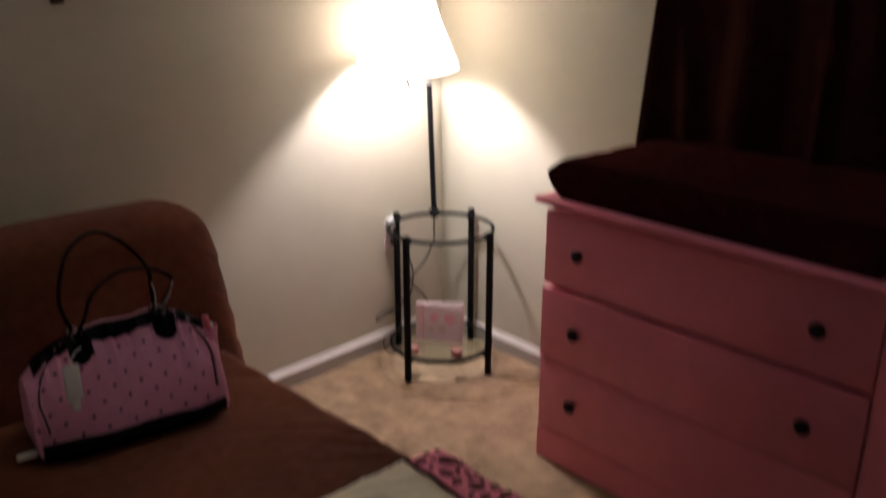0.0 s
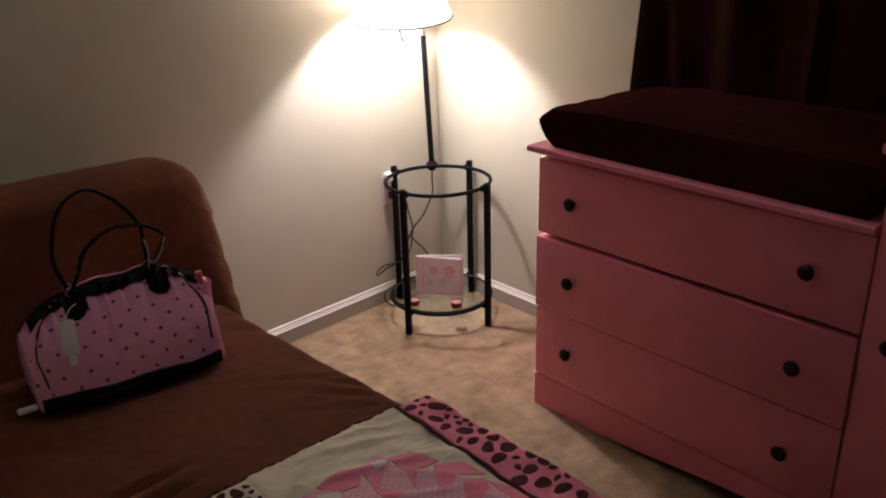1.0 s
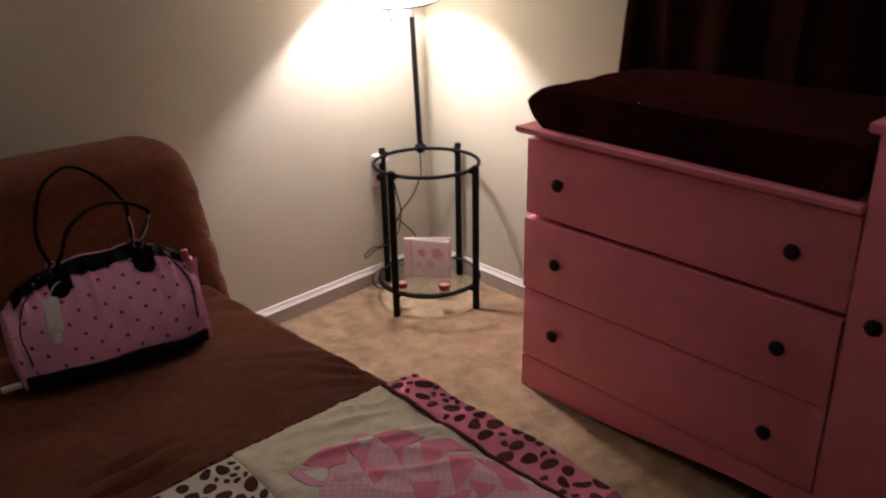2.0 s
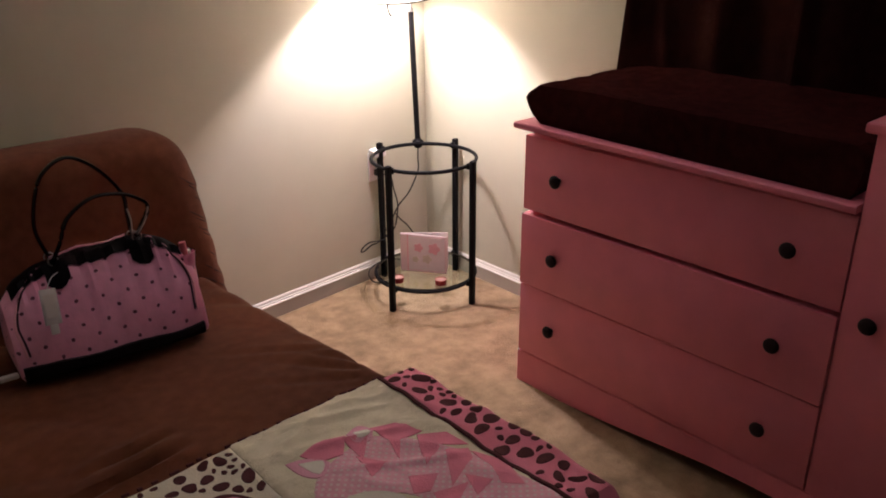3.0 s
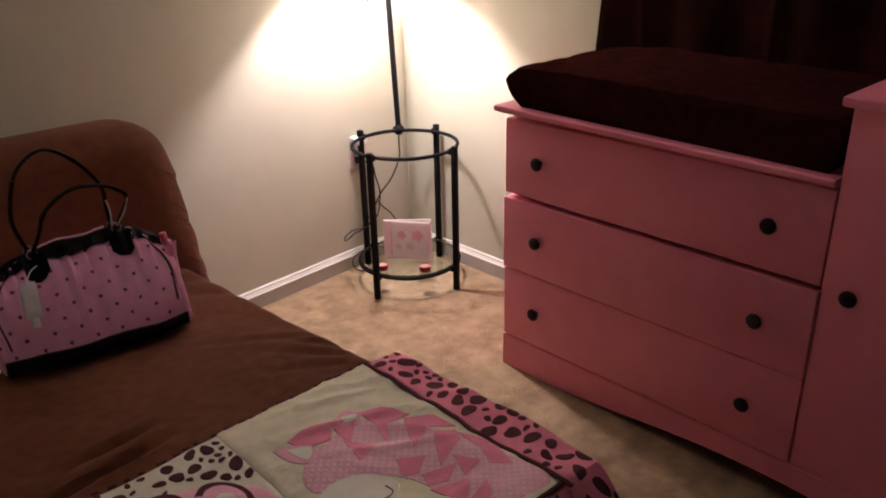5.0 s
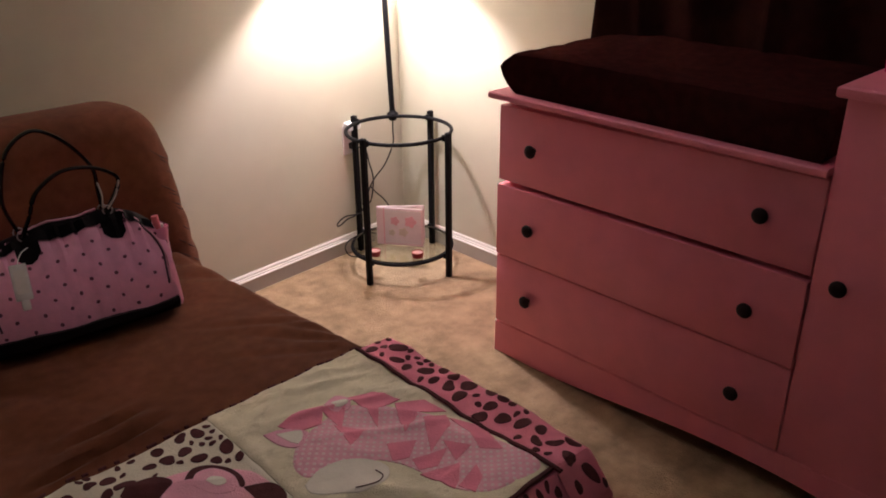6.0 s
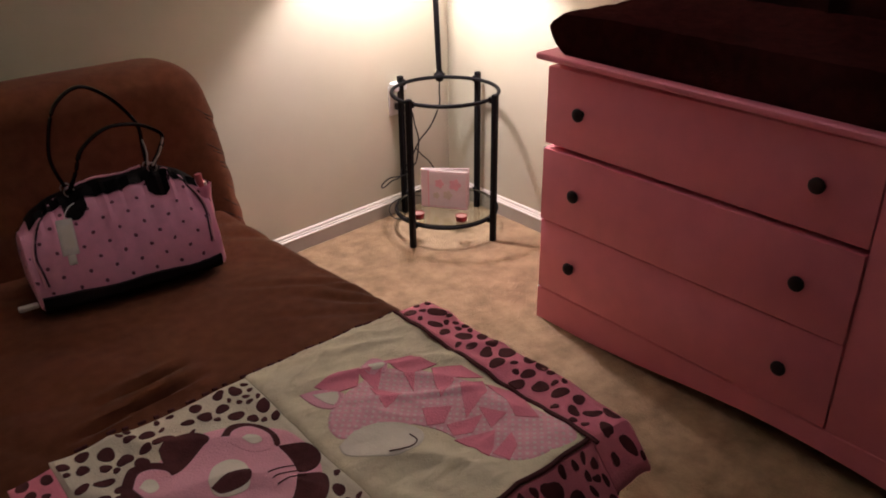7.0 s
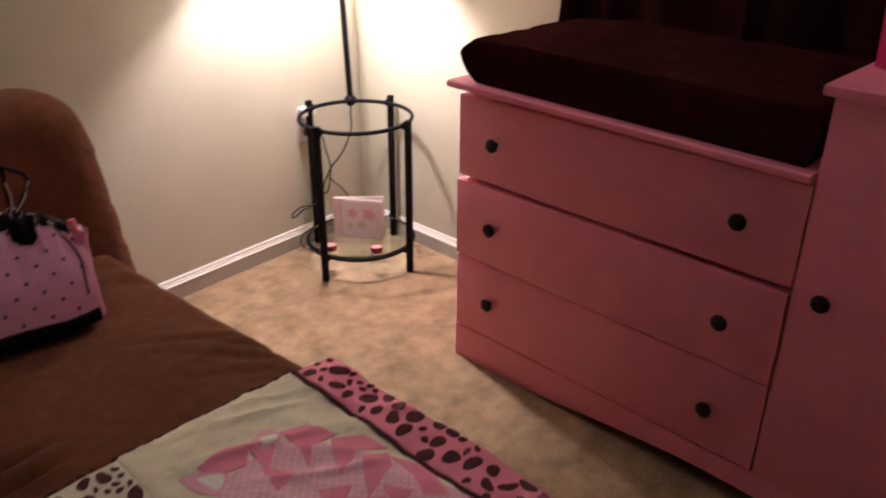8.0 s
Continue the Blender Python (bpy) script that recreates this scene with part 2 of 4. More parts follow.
def lathe(profile, sides=32, centre=(0, 0, 0), axis="Z", bm=None, close=True):
    """A turned solid from (radius, height) pairs."""
    bm = bm or bmesh.new()
    c = Vector(centre)
    rings = []
    for r, h in profile:
        ring = []
        for k in range(sides):
            a = k * math.tau / sides
            v = Vector((r * math.cos(a), r * math.sin(a), h))
            if axis == "-X":
                v = Vector((-h, v.x, v.y))
            ring.append(bm.verts.new(c + v))
        rings.append(ring)
    for a, b in zip(rings, rings[1:]):
        for k in range(sides):
            bm.faces.new((a[k], a[(k + 1) % sides], b[(k + 1) % sides], b[k]))
    if close:
        bm.faces.new(rings[0][::-1])
        bm.faces.new(rings[-1])
    return bm


def spline(points, steps=8):
    """A smooth curve through points."""
    p = [Vector(q) for q in points]
    out = []
    for i in range(len(p) - 1):
        a, b, c, d = p[max(i - 1, 0)], p[i], p[i + 1], p[min(i + 2, len(p) - 1)]
        for k in range(steps):
            t = k / steps
            out.append(0.5 * (2 * b + (c - a) * t + (2 * a - 5 * b + 4 * c - d) * t * t + (3 * b - a - 3 * c + d) * t ** 3))
    return out + [p[-1]]


# ---- the room ----
NA = math.atan(0.0706)                   # the north wall runs a little askew


def north(x):
    return 2.333 + 0.0706 * (x - 1.24)


EAST, WEST, SOUTH, HIGH = 2.100, -0.68, -3.00, 2.40
structure("floor", prism([(WEST - .1, SOUTH - .1), (EAST + .12, SOUTH - .1), (EAST + .12, north(EAST) + .12), (WEST - .1, north(WEST) + .12)], -0.08, 0), CARPET, "worn beige cut-pile carpet with mottled tone")
structure("wall_north", prism([(WEST, north(WEST)), (EAST, north(EAST)), (EAST + .1, north(EAST) + .1), (WEST, north(WEST) + .1)], 0, HIGH), WALL, "smooth beige painted wall behind the lamp")
structure("wall_east", prism([(EAST, SOUTH), (EAST + .1, SOUTH), (EAST + .1, north(EAST) + .1), (EAST, north(EAST))], 0, HIGH), WALL, "smooth beige painted wall behind the dresser")
# unseen west wall, made white and near to bounce light onto the dresser
structure("wall_west", box(WEST - .1, WEST, SOUTH - .1, north(WEST) + .1, 0, HIGH), BOUNCE_WHITE, "unseen off-white wall, set close to bounce light")
structure("wall_south", box(WEST, EAST + .1, SOUTH - .1, SOUTH, 0, HIGH), WALL, "plain beige painted wall")
structure("ceiling", prism([(WEST - .1, SOUTH - .1), (EAST + .12, SOUTH - .1), (EAST + .12, north(EAST) + .12), (WEST - .1, north(WEST) + .12)], HIGH, HIGH + 0.1), CEIL, "plain off-white painted ceiling")

# flat board face, darker than the moulded cap above it
BOARD = material("beige_board", (0.37, 0.335, 0.28), 0.5, vary=0.05, scale=12, bump=0.08, bump_scale=200)
BOARD_PROFILE = [(0, 0), (0.013, 0), (0.013, 0.050), (0, 0.050)]
CAP_PROFILE = [(0, 0.050), (0.0135, 0.050), (0.0145, 0.053), (0.0125, 0.0555), (0.0075, 0.0565), (0.0085, 0.0590), (0.0095, 0.0615), (0.0050, 0.0635), (0.0065, 0.0690), (0.0035, 0.075), (0, 0.075)]


def baseboard(a, b, inward, profile):
    """A skirting of that profile from a to b; inward is its way off the wall."""
    bm = bmesh.new()
    inward = Vector((*inward, 0)).normalized()
    ends = []
    for p in (a, b):
        ends.append([bm.verts.new(Vector((p[0], p[1], 0)) + inward * d + Vector((0, 0, h))) for d, h in profile])
    n = len(profile)
    for k in range(n):
        bm.faces.new((ends[0][k], ends[0][(k + 1) % n], ends[1][(k + 1) % n], ends[1][k]))
    bm.faces.new(ends[0])
    bm.faces.new(ends[1][::-1])
    return bm


for way, a, b, inward in (("north", (WEST, north(WEST)), (EAST - .0005, north(EAST)), (0.0706, -1)), ("east", (EAST, north(EAST) - 0.015), (EAST, SOUTH), (-1, 0))):
    structure("baseboard_" + way, baseboard(a, b, inward, BOARD_PROFILE), BOARD, "beige painted flat wooden baseboard")
    structure("trim_" + way, baseboard(a, b, inward, CAP_PROFILE), TRIM, "white painted moulded cap on the baseboard")


# ---- dresser with a side cupboard, painted pink ----
FRONT = 1.650     # plane of the drawer fronts
DR_N, DR_MID, DR_S = 1.448, 0.557, -0.18


def knob(parent, y, z):
    part("knob", lathe([(0.0075, 0), (0.0075, 0.008), (0.0135, 0.011), (0.0180, 0.016), (0.0180, 0.020), (0.0138, 0.0245), (0.006, 0.0265)], 24, (FRONT, y, z), "-X"), KNOB, parent, "round dark knob")


def arched_plinth(y0, y1, z1):
    """A base board whose lower edge rises in a shallow arch between two feet."""
    bm = bmesh.new()
    n = 40
    rows = []
    for i in range(n + 1):
        y = y0 + (y1 - y0) * i / n
        t = min(abs(y - y0), abs(y - y1))
        k = min(1, max(0, (t - 0.14) / 0.66))
        low = 0.047 * k * k * (3 - 2 * k)
        rows.append([bm.verts.new(v) for v in ((FRONT + 0.002, y, low), (FRONT + 0.002, y, z1 - 0.004), (FRONT + 0.005, y, z1), (FRONT + 0.034, y, z1), (FRONT + 0.034, y, low))])
    for a, b in zip(rows, rows[1:]):
        for k in range(5):
            bm.faces.new((a[k], a[(k + 1) % 5], b[(k + 1) % 5], b[k]))
    bm.faces.new(rows[0])
    bm.faces.new(rows[-1][::-1])
    return bm


def top_slab(y0, y1, z, x0, thick=0.022, warp=0.0):
    """A table top with a moulded front and end; warp is the slope by which it has settled."""
    bm = box(x0, EAST - 0.03, y0, y1, z - thick, z)
    edges = [e for e in bm.edges if all(v.co.x < x0 + 0.001 for v in e.verts) or all(v.co.y > y1 - 0.001 for v in e.verts)]
    bmesh.ops.bevel(bm, geom=[e for e in edges if abs(e.verts[0].co.z - e.verts[1].co.z) < 0.001], offset=0.0075, segments=3, profile=0.65, affect="EDGES")
    for v in bm.verts:
        v.co.z += warp * (v.co.y - 1.0)
    return bm


def dresser():
    d = thing("dresser", Matrix.Identity(4), "coral-pink painted wooden dresser with dark round knobs", "dresser")
    part("carcass", box(FRONT + 0.034, EAST - 0.04, DR_MID + 0.001, DR_N, 0.05, 0.796, 0.002), PINK_PAINT, d)
    part("plinth", arched_plinth(DR_S, DR_N + 0.007, 0.107), PINK_PAINT, d)
    for y in (DR_N - 0.02, DR_S):
        part("side_foot", box(FRONT + 0.036, EAST - 0.04, y, y + 0.02, 0.0, 0.05, 0.001), PINK_PAINT, d)
    part("top", top_slab(DR_MID + 0.002, DR_N + 0.028, 0.812, FRONT - 0.022, 0.018, 0.010), PINK_PAINT, d)
    for z0, z1, zk, proud in ((0.567, 0.781, 0.676, 0.0), (0.338, 0.554, 0.445, 0.006), (0.112, 0.334, 0.221, 0.002)):
        dw = part("drawer", box(FRONT - proud, FRONT + 0.034, DR_MID + 0.0018, DR_N + 0.002, z0, z1, 0.003, 2), PINK_PAINT, d)
        for y in (1.325, 0.680):
            knob(dw, y, zk)
    # pale flecks put the lamp's glint on two corners into their colour
    for y, z, out in ((DR_N + 0.004, 0.1045, 0.0), (DR_N - 0.001, 0.552, 0.008)):
        part("corner_glint", box(FRONT + 0.0015 - out, FRONT + 0.008 - out, y - 0.002, y + 0.0035, z - 0.003, z + 0.003, 0.001, 1), LABEL, d, "pale fleck for the lamp-lit corner")
    part("cupboard_body", box(FRONT + 0.004, EAST - 0.04, DR_S, DR_MID, 0.05, 0.953, 0.002), PINK_PAINT, d)
    part("cupboard_top", top_slab(DR_S - 0.03, DR_MID + 0.014, 0.974, FRONT - 0.022), PINK_PAINT, d)
    door = part("door", box(FRONT, FRONT + 0.012, DR_S + 0.004, DR_MID - 0.004, 0.114, 0.950, 0.003, 2), PINK_PAINT, d)
    knob(door, 0.495, 0.566)
    return d


dresser()


# ---- changing pad ----
def changing_pad():
    p = thing("changing_pad", pose(0, 0, 0.8025, 0.573, 0, 0), "contoured changing pad with a dark brown plush cover", "changing pad")
    bm = bmesh.new()
    x0, x1, y0, y1 = 1.652, 2.046, 0.590, 1.412
    nx, ny = 40, 72
    grid = []
    for i in range(nx + 1):
        row = []
        for j in range(ny + 1):
            u, v = i / nx, j / ny
            # raised long sides, the wall side the higher, and a hollow between them
            z = 0.115 + 0.016 * u ** 2 * min(1, 4 * (1 - v)) - 0.007 * max(0, 5 * v - 4) - 0.016 * math.sin(math.pi * u) ** 1.3 * min(1, 5 * (1 - v))
            # loose folds of the cover drawn across the hollow
            for at, high in ((0.20, 0.004), (0.52, 0.005), (0.66, 0.006), (0.80, 0.006)):
                z += high * math.exp(-((v - at - 0.10 * u) / 0.022) ** 2) * min(1, 6 * u) * min(1, 6 * (1 - u))
            z += 0.0035 * noise.noise((u * 5, v * 8, 3)) + 0.002 * noise.noise((u * 14, v * 22, 9))
            e = min(u * (x1 - x0), (1 - u) * (x1 - x0), v * (y1 - y0), (1 - v) * (y1 - y0))
            if e < 0.010:
                z -= 0.005 * (1 - e / 0.010) ** 2
            row.append(bm.verts.new((x0 + u * (x1 - x0), y0 + v * (y1 - y0), z)))
        grid.append(row)
    for i in range(nx):
        for j in range(ny):
            bm.faces.new((grid[i][j], grid[i + 1][j], grid[i + 1][j + 1], grid[i][j + 1]))
    rim = [grid[i][0] for i in range(nx + 1)] + [grid[nx][j] for j in range(1, ny + 1)] + [grid[i][ny] for i in range(nx - 1, -1, -1)] + [grid[0][j] for j in range(ny - 1, 0, -1)]
    edge = [v.co.copy() for v in rim]
    part("cover_top", bm, PLUSH, p)
    part("seam", tube(edge, 0.0014, 6, True), PLUSH, p, "stitched edge seam")
    bm = bmesh.new()
    # sides: the ends slope out to a ridge half way down, then draw in; the long sides stay nearly upright
    loop = [bm.verts.new(q) for q in edge]
    prev = loop
    for level, ends, sides in ((0.92, 0.012, 0.002), (0.80, 0.030, 0.003), (0.66, 0.042, 0.002), (0.58, 0.041, 0.000), (0.42, 0.033, 0.000), (0.22, 0.018, -0.001), (0.05, -0.004, -0.003), (0.0, -0.010, -0.006)):
        ring = []
        for v in loop:
            fx = (2 * v.co.x - x0 - x1) / (x1 - x0)
            fy = (2 * v.co.y - y0 - y1) / (y1 - y0)
            wob = 0.002 * noise.noise((v.co.x * 9, v.co.y * 9, level * 3))
            ring.append(bm.verts.new((v.co.x + sides * math.copysign(abs(fx) ** 6, fx) + wob, v.co.y + (ends if fy > 0 else 0.3 * ends + 0.008) * math.copysign(abs(fy) ** 30, fy) + wob, v.co.z * level)))
        for k in range(len(loop)):
            bm.faces.new((prev[k], prev[(k + 1) % len(loop)], ring[(k + 1) % len(loop)], ring[k]))
        prev = ring
    bm.faces.new(prev)
    part("cover_side", bm, PLUSH, p)
    return p


changing_pad()


# ---- curtain ----
def curtain(name, y0, y1, z0, z1, x, folds, seed):
    """A hanging panel with deep irregular folds and real thickness."""
    c = thing(name, pose(0, 0, 0), "long dark brown curtain hanging in soft folds", "curtain")
    bm = bmesh.new()
    n, rows = 240, 14
    rnd = random.Random(seed)
    ph = [rnd.uniform(0, math.tau) for _ in range(3)]

    def place(i, j, back):
        t = i / n
        y = y1 + (y0 - y1) * t
        z = z0 + (z1 - z0) * j / rows
        sway = 0.4 + 0.6 * (1 - j / rows)
        # the edge flares towards its hem
        y -= 0.085 * (z - 0.96) * max(0, 1 - 6 * t)
        dx = 0.013 * math.sin(folds * math.tau * t + ph[0]) + 0.008 * math.sin(folds * 1.7 * math.tau * t + ph[1]) + 0.004 * sway * math.sin(7 * t + 3 * j / rows + ph[2])
        dx -= 0.015 * math.exp(-((y - 1.278 - 0.11 * (z - 0.96)) / 0.020) ** 2) + 0.020 * math.exp(-((y - 0.905) / 0.020) ** 2)
        return (x + dx + (0.003 if back else 0), y + 0.006 * sway * math.sin(3 * j / rows + 5 * t), z)

    f = [[bm.verts.new(place(i, j, False)) for j in range(rows + 1)] for i in range(n + 1)]
    b = [[bm.verts.new(place(i, j, True)) for j in range(rows + 1)] for i in range(n + 1)]
    for i in range(n):
        for j in range(rows):
            bm.faces.new((f[i][j], f[i + 1][j], f[i + 1][j + 1], f[i][j + 1]))
            bm.faces.new((b[i][j], b[i][j + 1], b[i + 1][j + 1], b[i + 1][j]))
        bm.faces.new((f[i][0], b[i][0], b[i + 1][0], f[i + 1][0]))
        bm.faces.new((f[i][rows], f[i + 1][rows], b[i + 1][rows], b[i][rows]))
    for j in range(rows):
        bm.faces.new((f[0][j], f[0][j + 1], b[0][j + 1], b[0][j]))
        bm.faces.new((f[n][j], b[n][j], b[n][j + 1], f[n][j + 1]))
    part("panel", bm, CURTAIN, c)
    part("rod", tube([(x, y1 + 0.08, z1 - 0.02), (x, y0 - 0.08, z1 - 0.02)], 0.009), BLACK_METAL, c)
    return c


curtain("curtain", -0.25, 1.432, 0.84, 2.20, 2.046, 6.2, 5)

# ---- floor lamp with a round tray table ----
RC = Vector((1.863, 2.132, 0))      # middle of the tray
RING = 0.190


def circle(r, z, n=64):
    return [(RC.x + r * math.cos(k * math.tau / n), RC.y + r * math.sin(k * math.tau / n), z) for k in range(n)]


def floor_lamp():
    lamp = thing("floor_lamp", pose(RC.x, RC.y, 0), "black metal floor lamp with round glass tray and white shade", "floor lamp")
    inv = lamp.matrix_world.inverted()

    def piece(name, bm, mat, label="", parent=lamp):
        bmesh.ops.transform(bm, matrix=inv, verts=bm.verts)
        return part(name, bm, mat, parent, label)

    piece("upper_ring", tube(circle(RING, 0.530), 0.0068, 10, True), BLACK_METAL)
    piece("lower_ring", tube(circle(RING, 0.082), 0.0068, 10, True), BLACK_METAL)
    piece("glass_shelf", lathe([(RING - 0.006, 0.0845), (RING - 0.006, 0.0895)], 64, RC), GLASS, "clear greenish round glass shelf").visible_shadow = False
    for dx, dy in ((-0.207, -0.054), (0.046, -0.208), (0.207, 0.056), (-0.042, 0.206)):
        bm = box(RC.x + dx - 0.0100, RC.x + dx + 0.0100, RC.y + dy - 0.0100, RC.y + dy + 0.0100, 0.0, 0.552, 0.0045, 3)
        a = math.atan2(dy, dx)
        bmesh.ops.rotate(bm, cent=(RC.x + dx, RC.y + dy, 0), matrix=Matrix.Rotation(a, 3, "Z"), verts=bm.verts)
        piece("leg", bm, BLACK_METAL)
        q = Vector((RC.x, RC.y, 0)) + Vector((dx, dy, 0)).normalized() * 0.196
        for z in (0.530, 0.082):
            piece("bracket", lathe([(0.009, z - 0.010), (0.009, z + 0.010)], 14, (q.x, q.y, 0)), BLACK_METAL)
    base, top = Vector((1.980, 2.302, 0.515)), Vector((1.967, 2.313, 1.025))
    piece("pole", tube([base, top], 0.0105, 14), BLACK_METAL)
    piece("collar", lathe([(0.013, 0.512), (0.016, 0.518), (0.016, 0.530), (0.022, 0.534), (0.022, 0.538), (0.013, 0.545), (0.0105, 0.552)], 20, (1.980, 2.302, 0)), BLACK_METAL)
    piece("pole_cap", lathe([(0.0115, 1.018), (0.0115, 1.026), (0.006, 1.030), (0.005, 1.062)], 16, (1.967, 2.313, 0)), SILVER, "small metal pole end")
    piece("arm", tube(spline([(1.967, 2.313, 1.055), (1.952, 2.302, 1.075), (1.90, 2.26, 1.105), (SHADE.x + 0.02, SHADE.y + 0.015, 1.14), (SHADE.x, SHADE.y, 1.155)]), 0.005), BLACK_METAL)
    piece("socket", lathe([(0.012, 1.140), (0.019, 1.145), (0.019, 1.190), (0.014, 1.197)], 18, (SHADE.x, SHADE.y, 0)), BLACK_METAL)
    piece("switch_key", tube(spline([(SHADE.x - 0.010, SHADE.y - 0.012, 1.135), (SHADE.x - 0.014, SHADE.y - 0.014, 1.065), (SHADE.x - 0.010, SHADE.y - 0.016, 1.040), (SHADE.x - 0.002, SHADE.y - 0.020, 1.028)]), 0.003, 8), BLACK_METAL)
    # shade: a thin cone with a rim wire
    sides = 72
    prof = [(0.1740, 0.0), (0.1550, 0.045), (0.1320, 0.10), (0.1080, 0.16), (0.0850, 0.232)]
    prof = prof + [(r - 0.0012, h) for r, h in reversed(prof)]
    bm = bmesh.new()
    rings = [[bm.verts.new((SHADE.x + r * math.cos(k * math.tau / sides), SHADE.y + r * math.sin(k * math.tau / sides), SHADE.z + h)) for k in range(sides)] for r, h in prof]
    for a, b in zip(rings, rings[1:] + rings[:1]):
        for k in range(sides):
            bm.faces.new((a[k], a[(k + 1) % sides], b[(k + 1) % sides], b[k]))
    lean = Matrix.Translation(SHADE) @ Matrix.Rotation(radians(8), 4, Vector((0.78, -0.63, 0))) @ Matrix.Translation(-SHADE)
    bmesh.ops.transform(bm, matrix=lean, verts=bm.verts)
    shade = piece("shade", bm, SHADE_MAT, "white cloth empire lampshade glowing with light")
    rim = [lean @ Vector((SHADE.x + 0.1745 * math.cos(k * math.tau / 64), SHADE.y + 0.1745 * math.sin(k * math.tau / 64), SHADE.z)) for k in range(64)]
    piece("rim_wire", tube(rim, 0.0026, 6, True), BLACK_METAL, "", shade)
    # power cord from the pole's foot to the outlet, with a loop lying by the wall
    piece("cord", tube(spline([(1.980, 2.302, 0.515), (1.978, 2.302, 0.47), (1.975, 2.300, 0.42), (1.935, 2.305, 0.345), (1.895, 2.325, 0.29), (1.87, 2.335, 0.24), (1.835, 2.332, 0.175), (1.80, 2.328, 0.166), (1.752, 2.334, 0.168), (1.720, 2.338, 0.152), (1.714, 2.338, 0.138), (1.730, 2.338, 0.138), (1.762, 2.336, 0.154), (1.80, 2.336, 0.160), (1.82, 2.340, 0.20), (1.882, 2.345, 0.188), (1.903, 2.345, 0.254), (1.903, 2.345, 0.301), (1.888, 2.345, 0.351), (1.875, 2.345, 0.405), (1.838, 2.352, 0.425), (1.822, 2.350, 0.44)], 10), 0.0028, 8), CORD, "thin black power cord")
    piece("loose_cord", tube(spline([(1.878, 2.333, 0.262), (1.91, 2.335, 0.225), (1.95, 2.338, 0.185), (1.985, 2.345, 0.13), (1.99, 2.35, 0.06), (1.93, 2.345, 0.040), (1.85, 2.350, 0.062), (1.765, 2.338, 0.062), (1.735, 2.326, 0.040), (1.742, 2.306, 0.014), (1.775, 2.288, 0.005), (1.82, 2.27, 0.004)], 8), 0.0026, 8), CORD, "thin black cord trailing along the wall")
    return lamp


LAMP = floor_lamp()
bulb_bm = bmesh.new()
bmesh.ops.create_uvsphere(bulb_bm, u_segments=20, v_segments=14, radius=0.026)
bulb = part("bulb", bulb_bm, BULB_MAT, LAMP, "lit clear light bulb")
bulb.location = BULB - LAMP.location


def outlet():
    x, z = 1.822, 0.455
    o = thing("wall_outlet", pose(x, north(x), z, 0, 0, math.degrees(NA)), "white wall outlet with a plug and night light", "outlet")
    part("cover_plate", box(-0.035, 0.035, -0.006, 0.001, -0.057, 0.057, 0.003), OUTLET, o)
    part("night_light", box(-0.036, 0.030, -0.040, -0.005, 0.040, 0.074, 0.010, 3), OUTLET, o, "white plastic night light")
    part("plug", box(-0.012, 0.012, -0.036, -0.006, -0.035, -0.010, 0.005, 2), CORD, o, "black plug")
    return o


outlet()


def album():
    """A small pink album standing on its lower edge, slightly open."""
    ang = math.degrees(math.atan2(2.024 - 2.176, 1.880 - 1.778))
    a = thing("photo_album", pose(1.843, 2.118, 0.0897, 0, 0, ang), "small pink album with printed flowers standing slightly open", "book")
    w, h = 0.178, 0.150
    part("front_cover", box(-w / 2, w / 2, -0.008, -0.004, 0, h, 0.0012, 1), BOOK_PINK, a)
    back = box(-w / 2, w / 2, -0.002, 0.002, 0, h, 0.0012, 1)
    bmesh.ops.rotate(back, cent=(-w / 2, 0, 0), matrix=Matrix.Rotation(radians(13), 3, "Z"), verts=back.verts)
    part("back_cover", back, BOOK_PINK, a)
    pages = bmesh.new()
    for k in range(6):
        pg = bmesh.new()
        box(-w / 2 + 0.004, w / 2 - 0.003, -0.0035, -0.0027, 0.003, h - 0.003, bm=pg)
        bmesh.ops.rotate(pg, cent=(-w / 2, 0, 0), matrix=Matrix.Rotation(radians(0.3 + 1.9 * k), 3, "Z"), verts=pg.verts)
        tmp = bpy.data.meshes.new("tmp")
        pg.to_mesh(tmp)
        pg.free()
        pages.from_mesh(tmp)
        bpy.data.meshes.remove(tmp)
    part("pages", pages, PAPER, a, "stiff pale pages", smooth=False)
    part("printed_panel", box(-w / 2 + 0.032, w / 2 - 0.006, -0.0088, -0.008, 0.008, h - 0.008), BOOK_GREY, a, "pale grey printed cover panel")
    part("ribbon_strip", box(-w / 2 + 0.027, -w / 2 + 0.031, -0.0090, -0.008, 0.0, h), BOOK_ROSE, a, "rose stripe beside the spine")
    for fx, fz, r, mat in ((-0.018, 0.098, 0.016, BOOK_ROSE), (0.042, 0.098, 0.021, BOOK_ROSE), (0.014, 0.055, 0.017, BOOK_GREEN), (-0.030, 0.050, 0.012, BOOK_GREEN)):
        bm = bmesh.new()
        n = 30
        vs = [bm.verts.new((fx + r * (1 + 0.16 * math.cos(5 * k * math.tau / n)) * math.cos(k * math.tau / n), -0.0096, fz + r * (1 + 0.16 * math.cos(5 * k * math.tau / n)) * math.sin(k * math.tau / n))) for k in range(n)]
        f = bm.faces.new(vs)
        ex = bmesh.ops.extrude_face_region(bm, geom=[f])
        bmesh.ops.translate(bm, vec=(0, 0.0009, 0), verts=[e for e in ex["geom"] if isinstance(e, bmesh.types.BMVert)])
        part("printed_flower", bm, mat, a)
    return a


album()


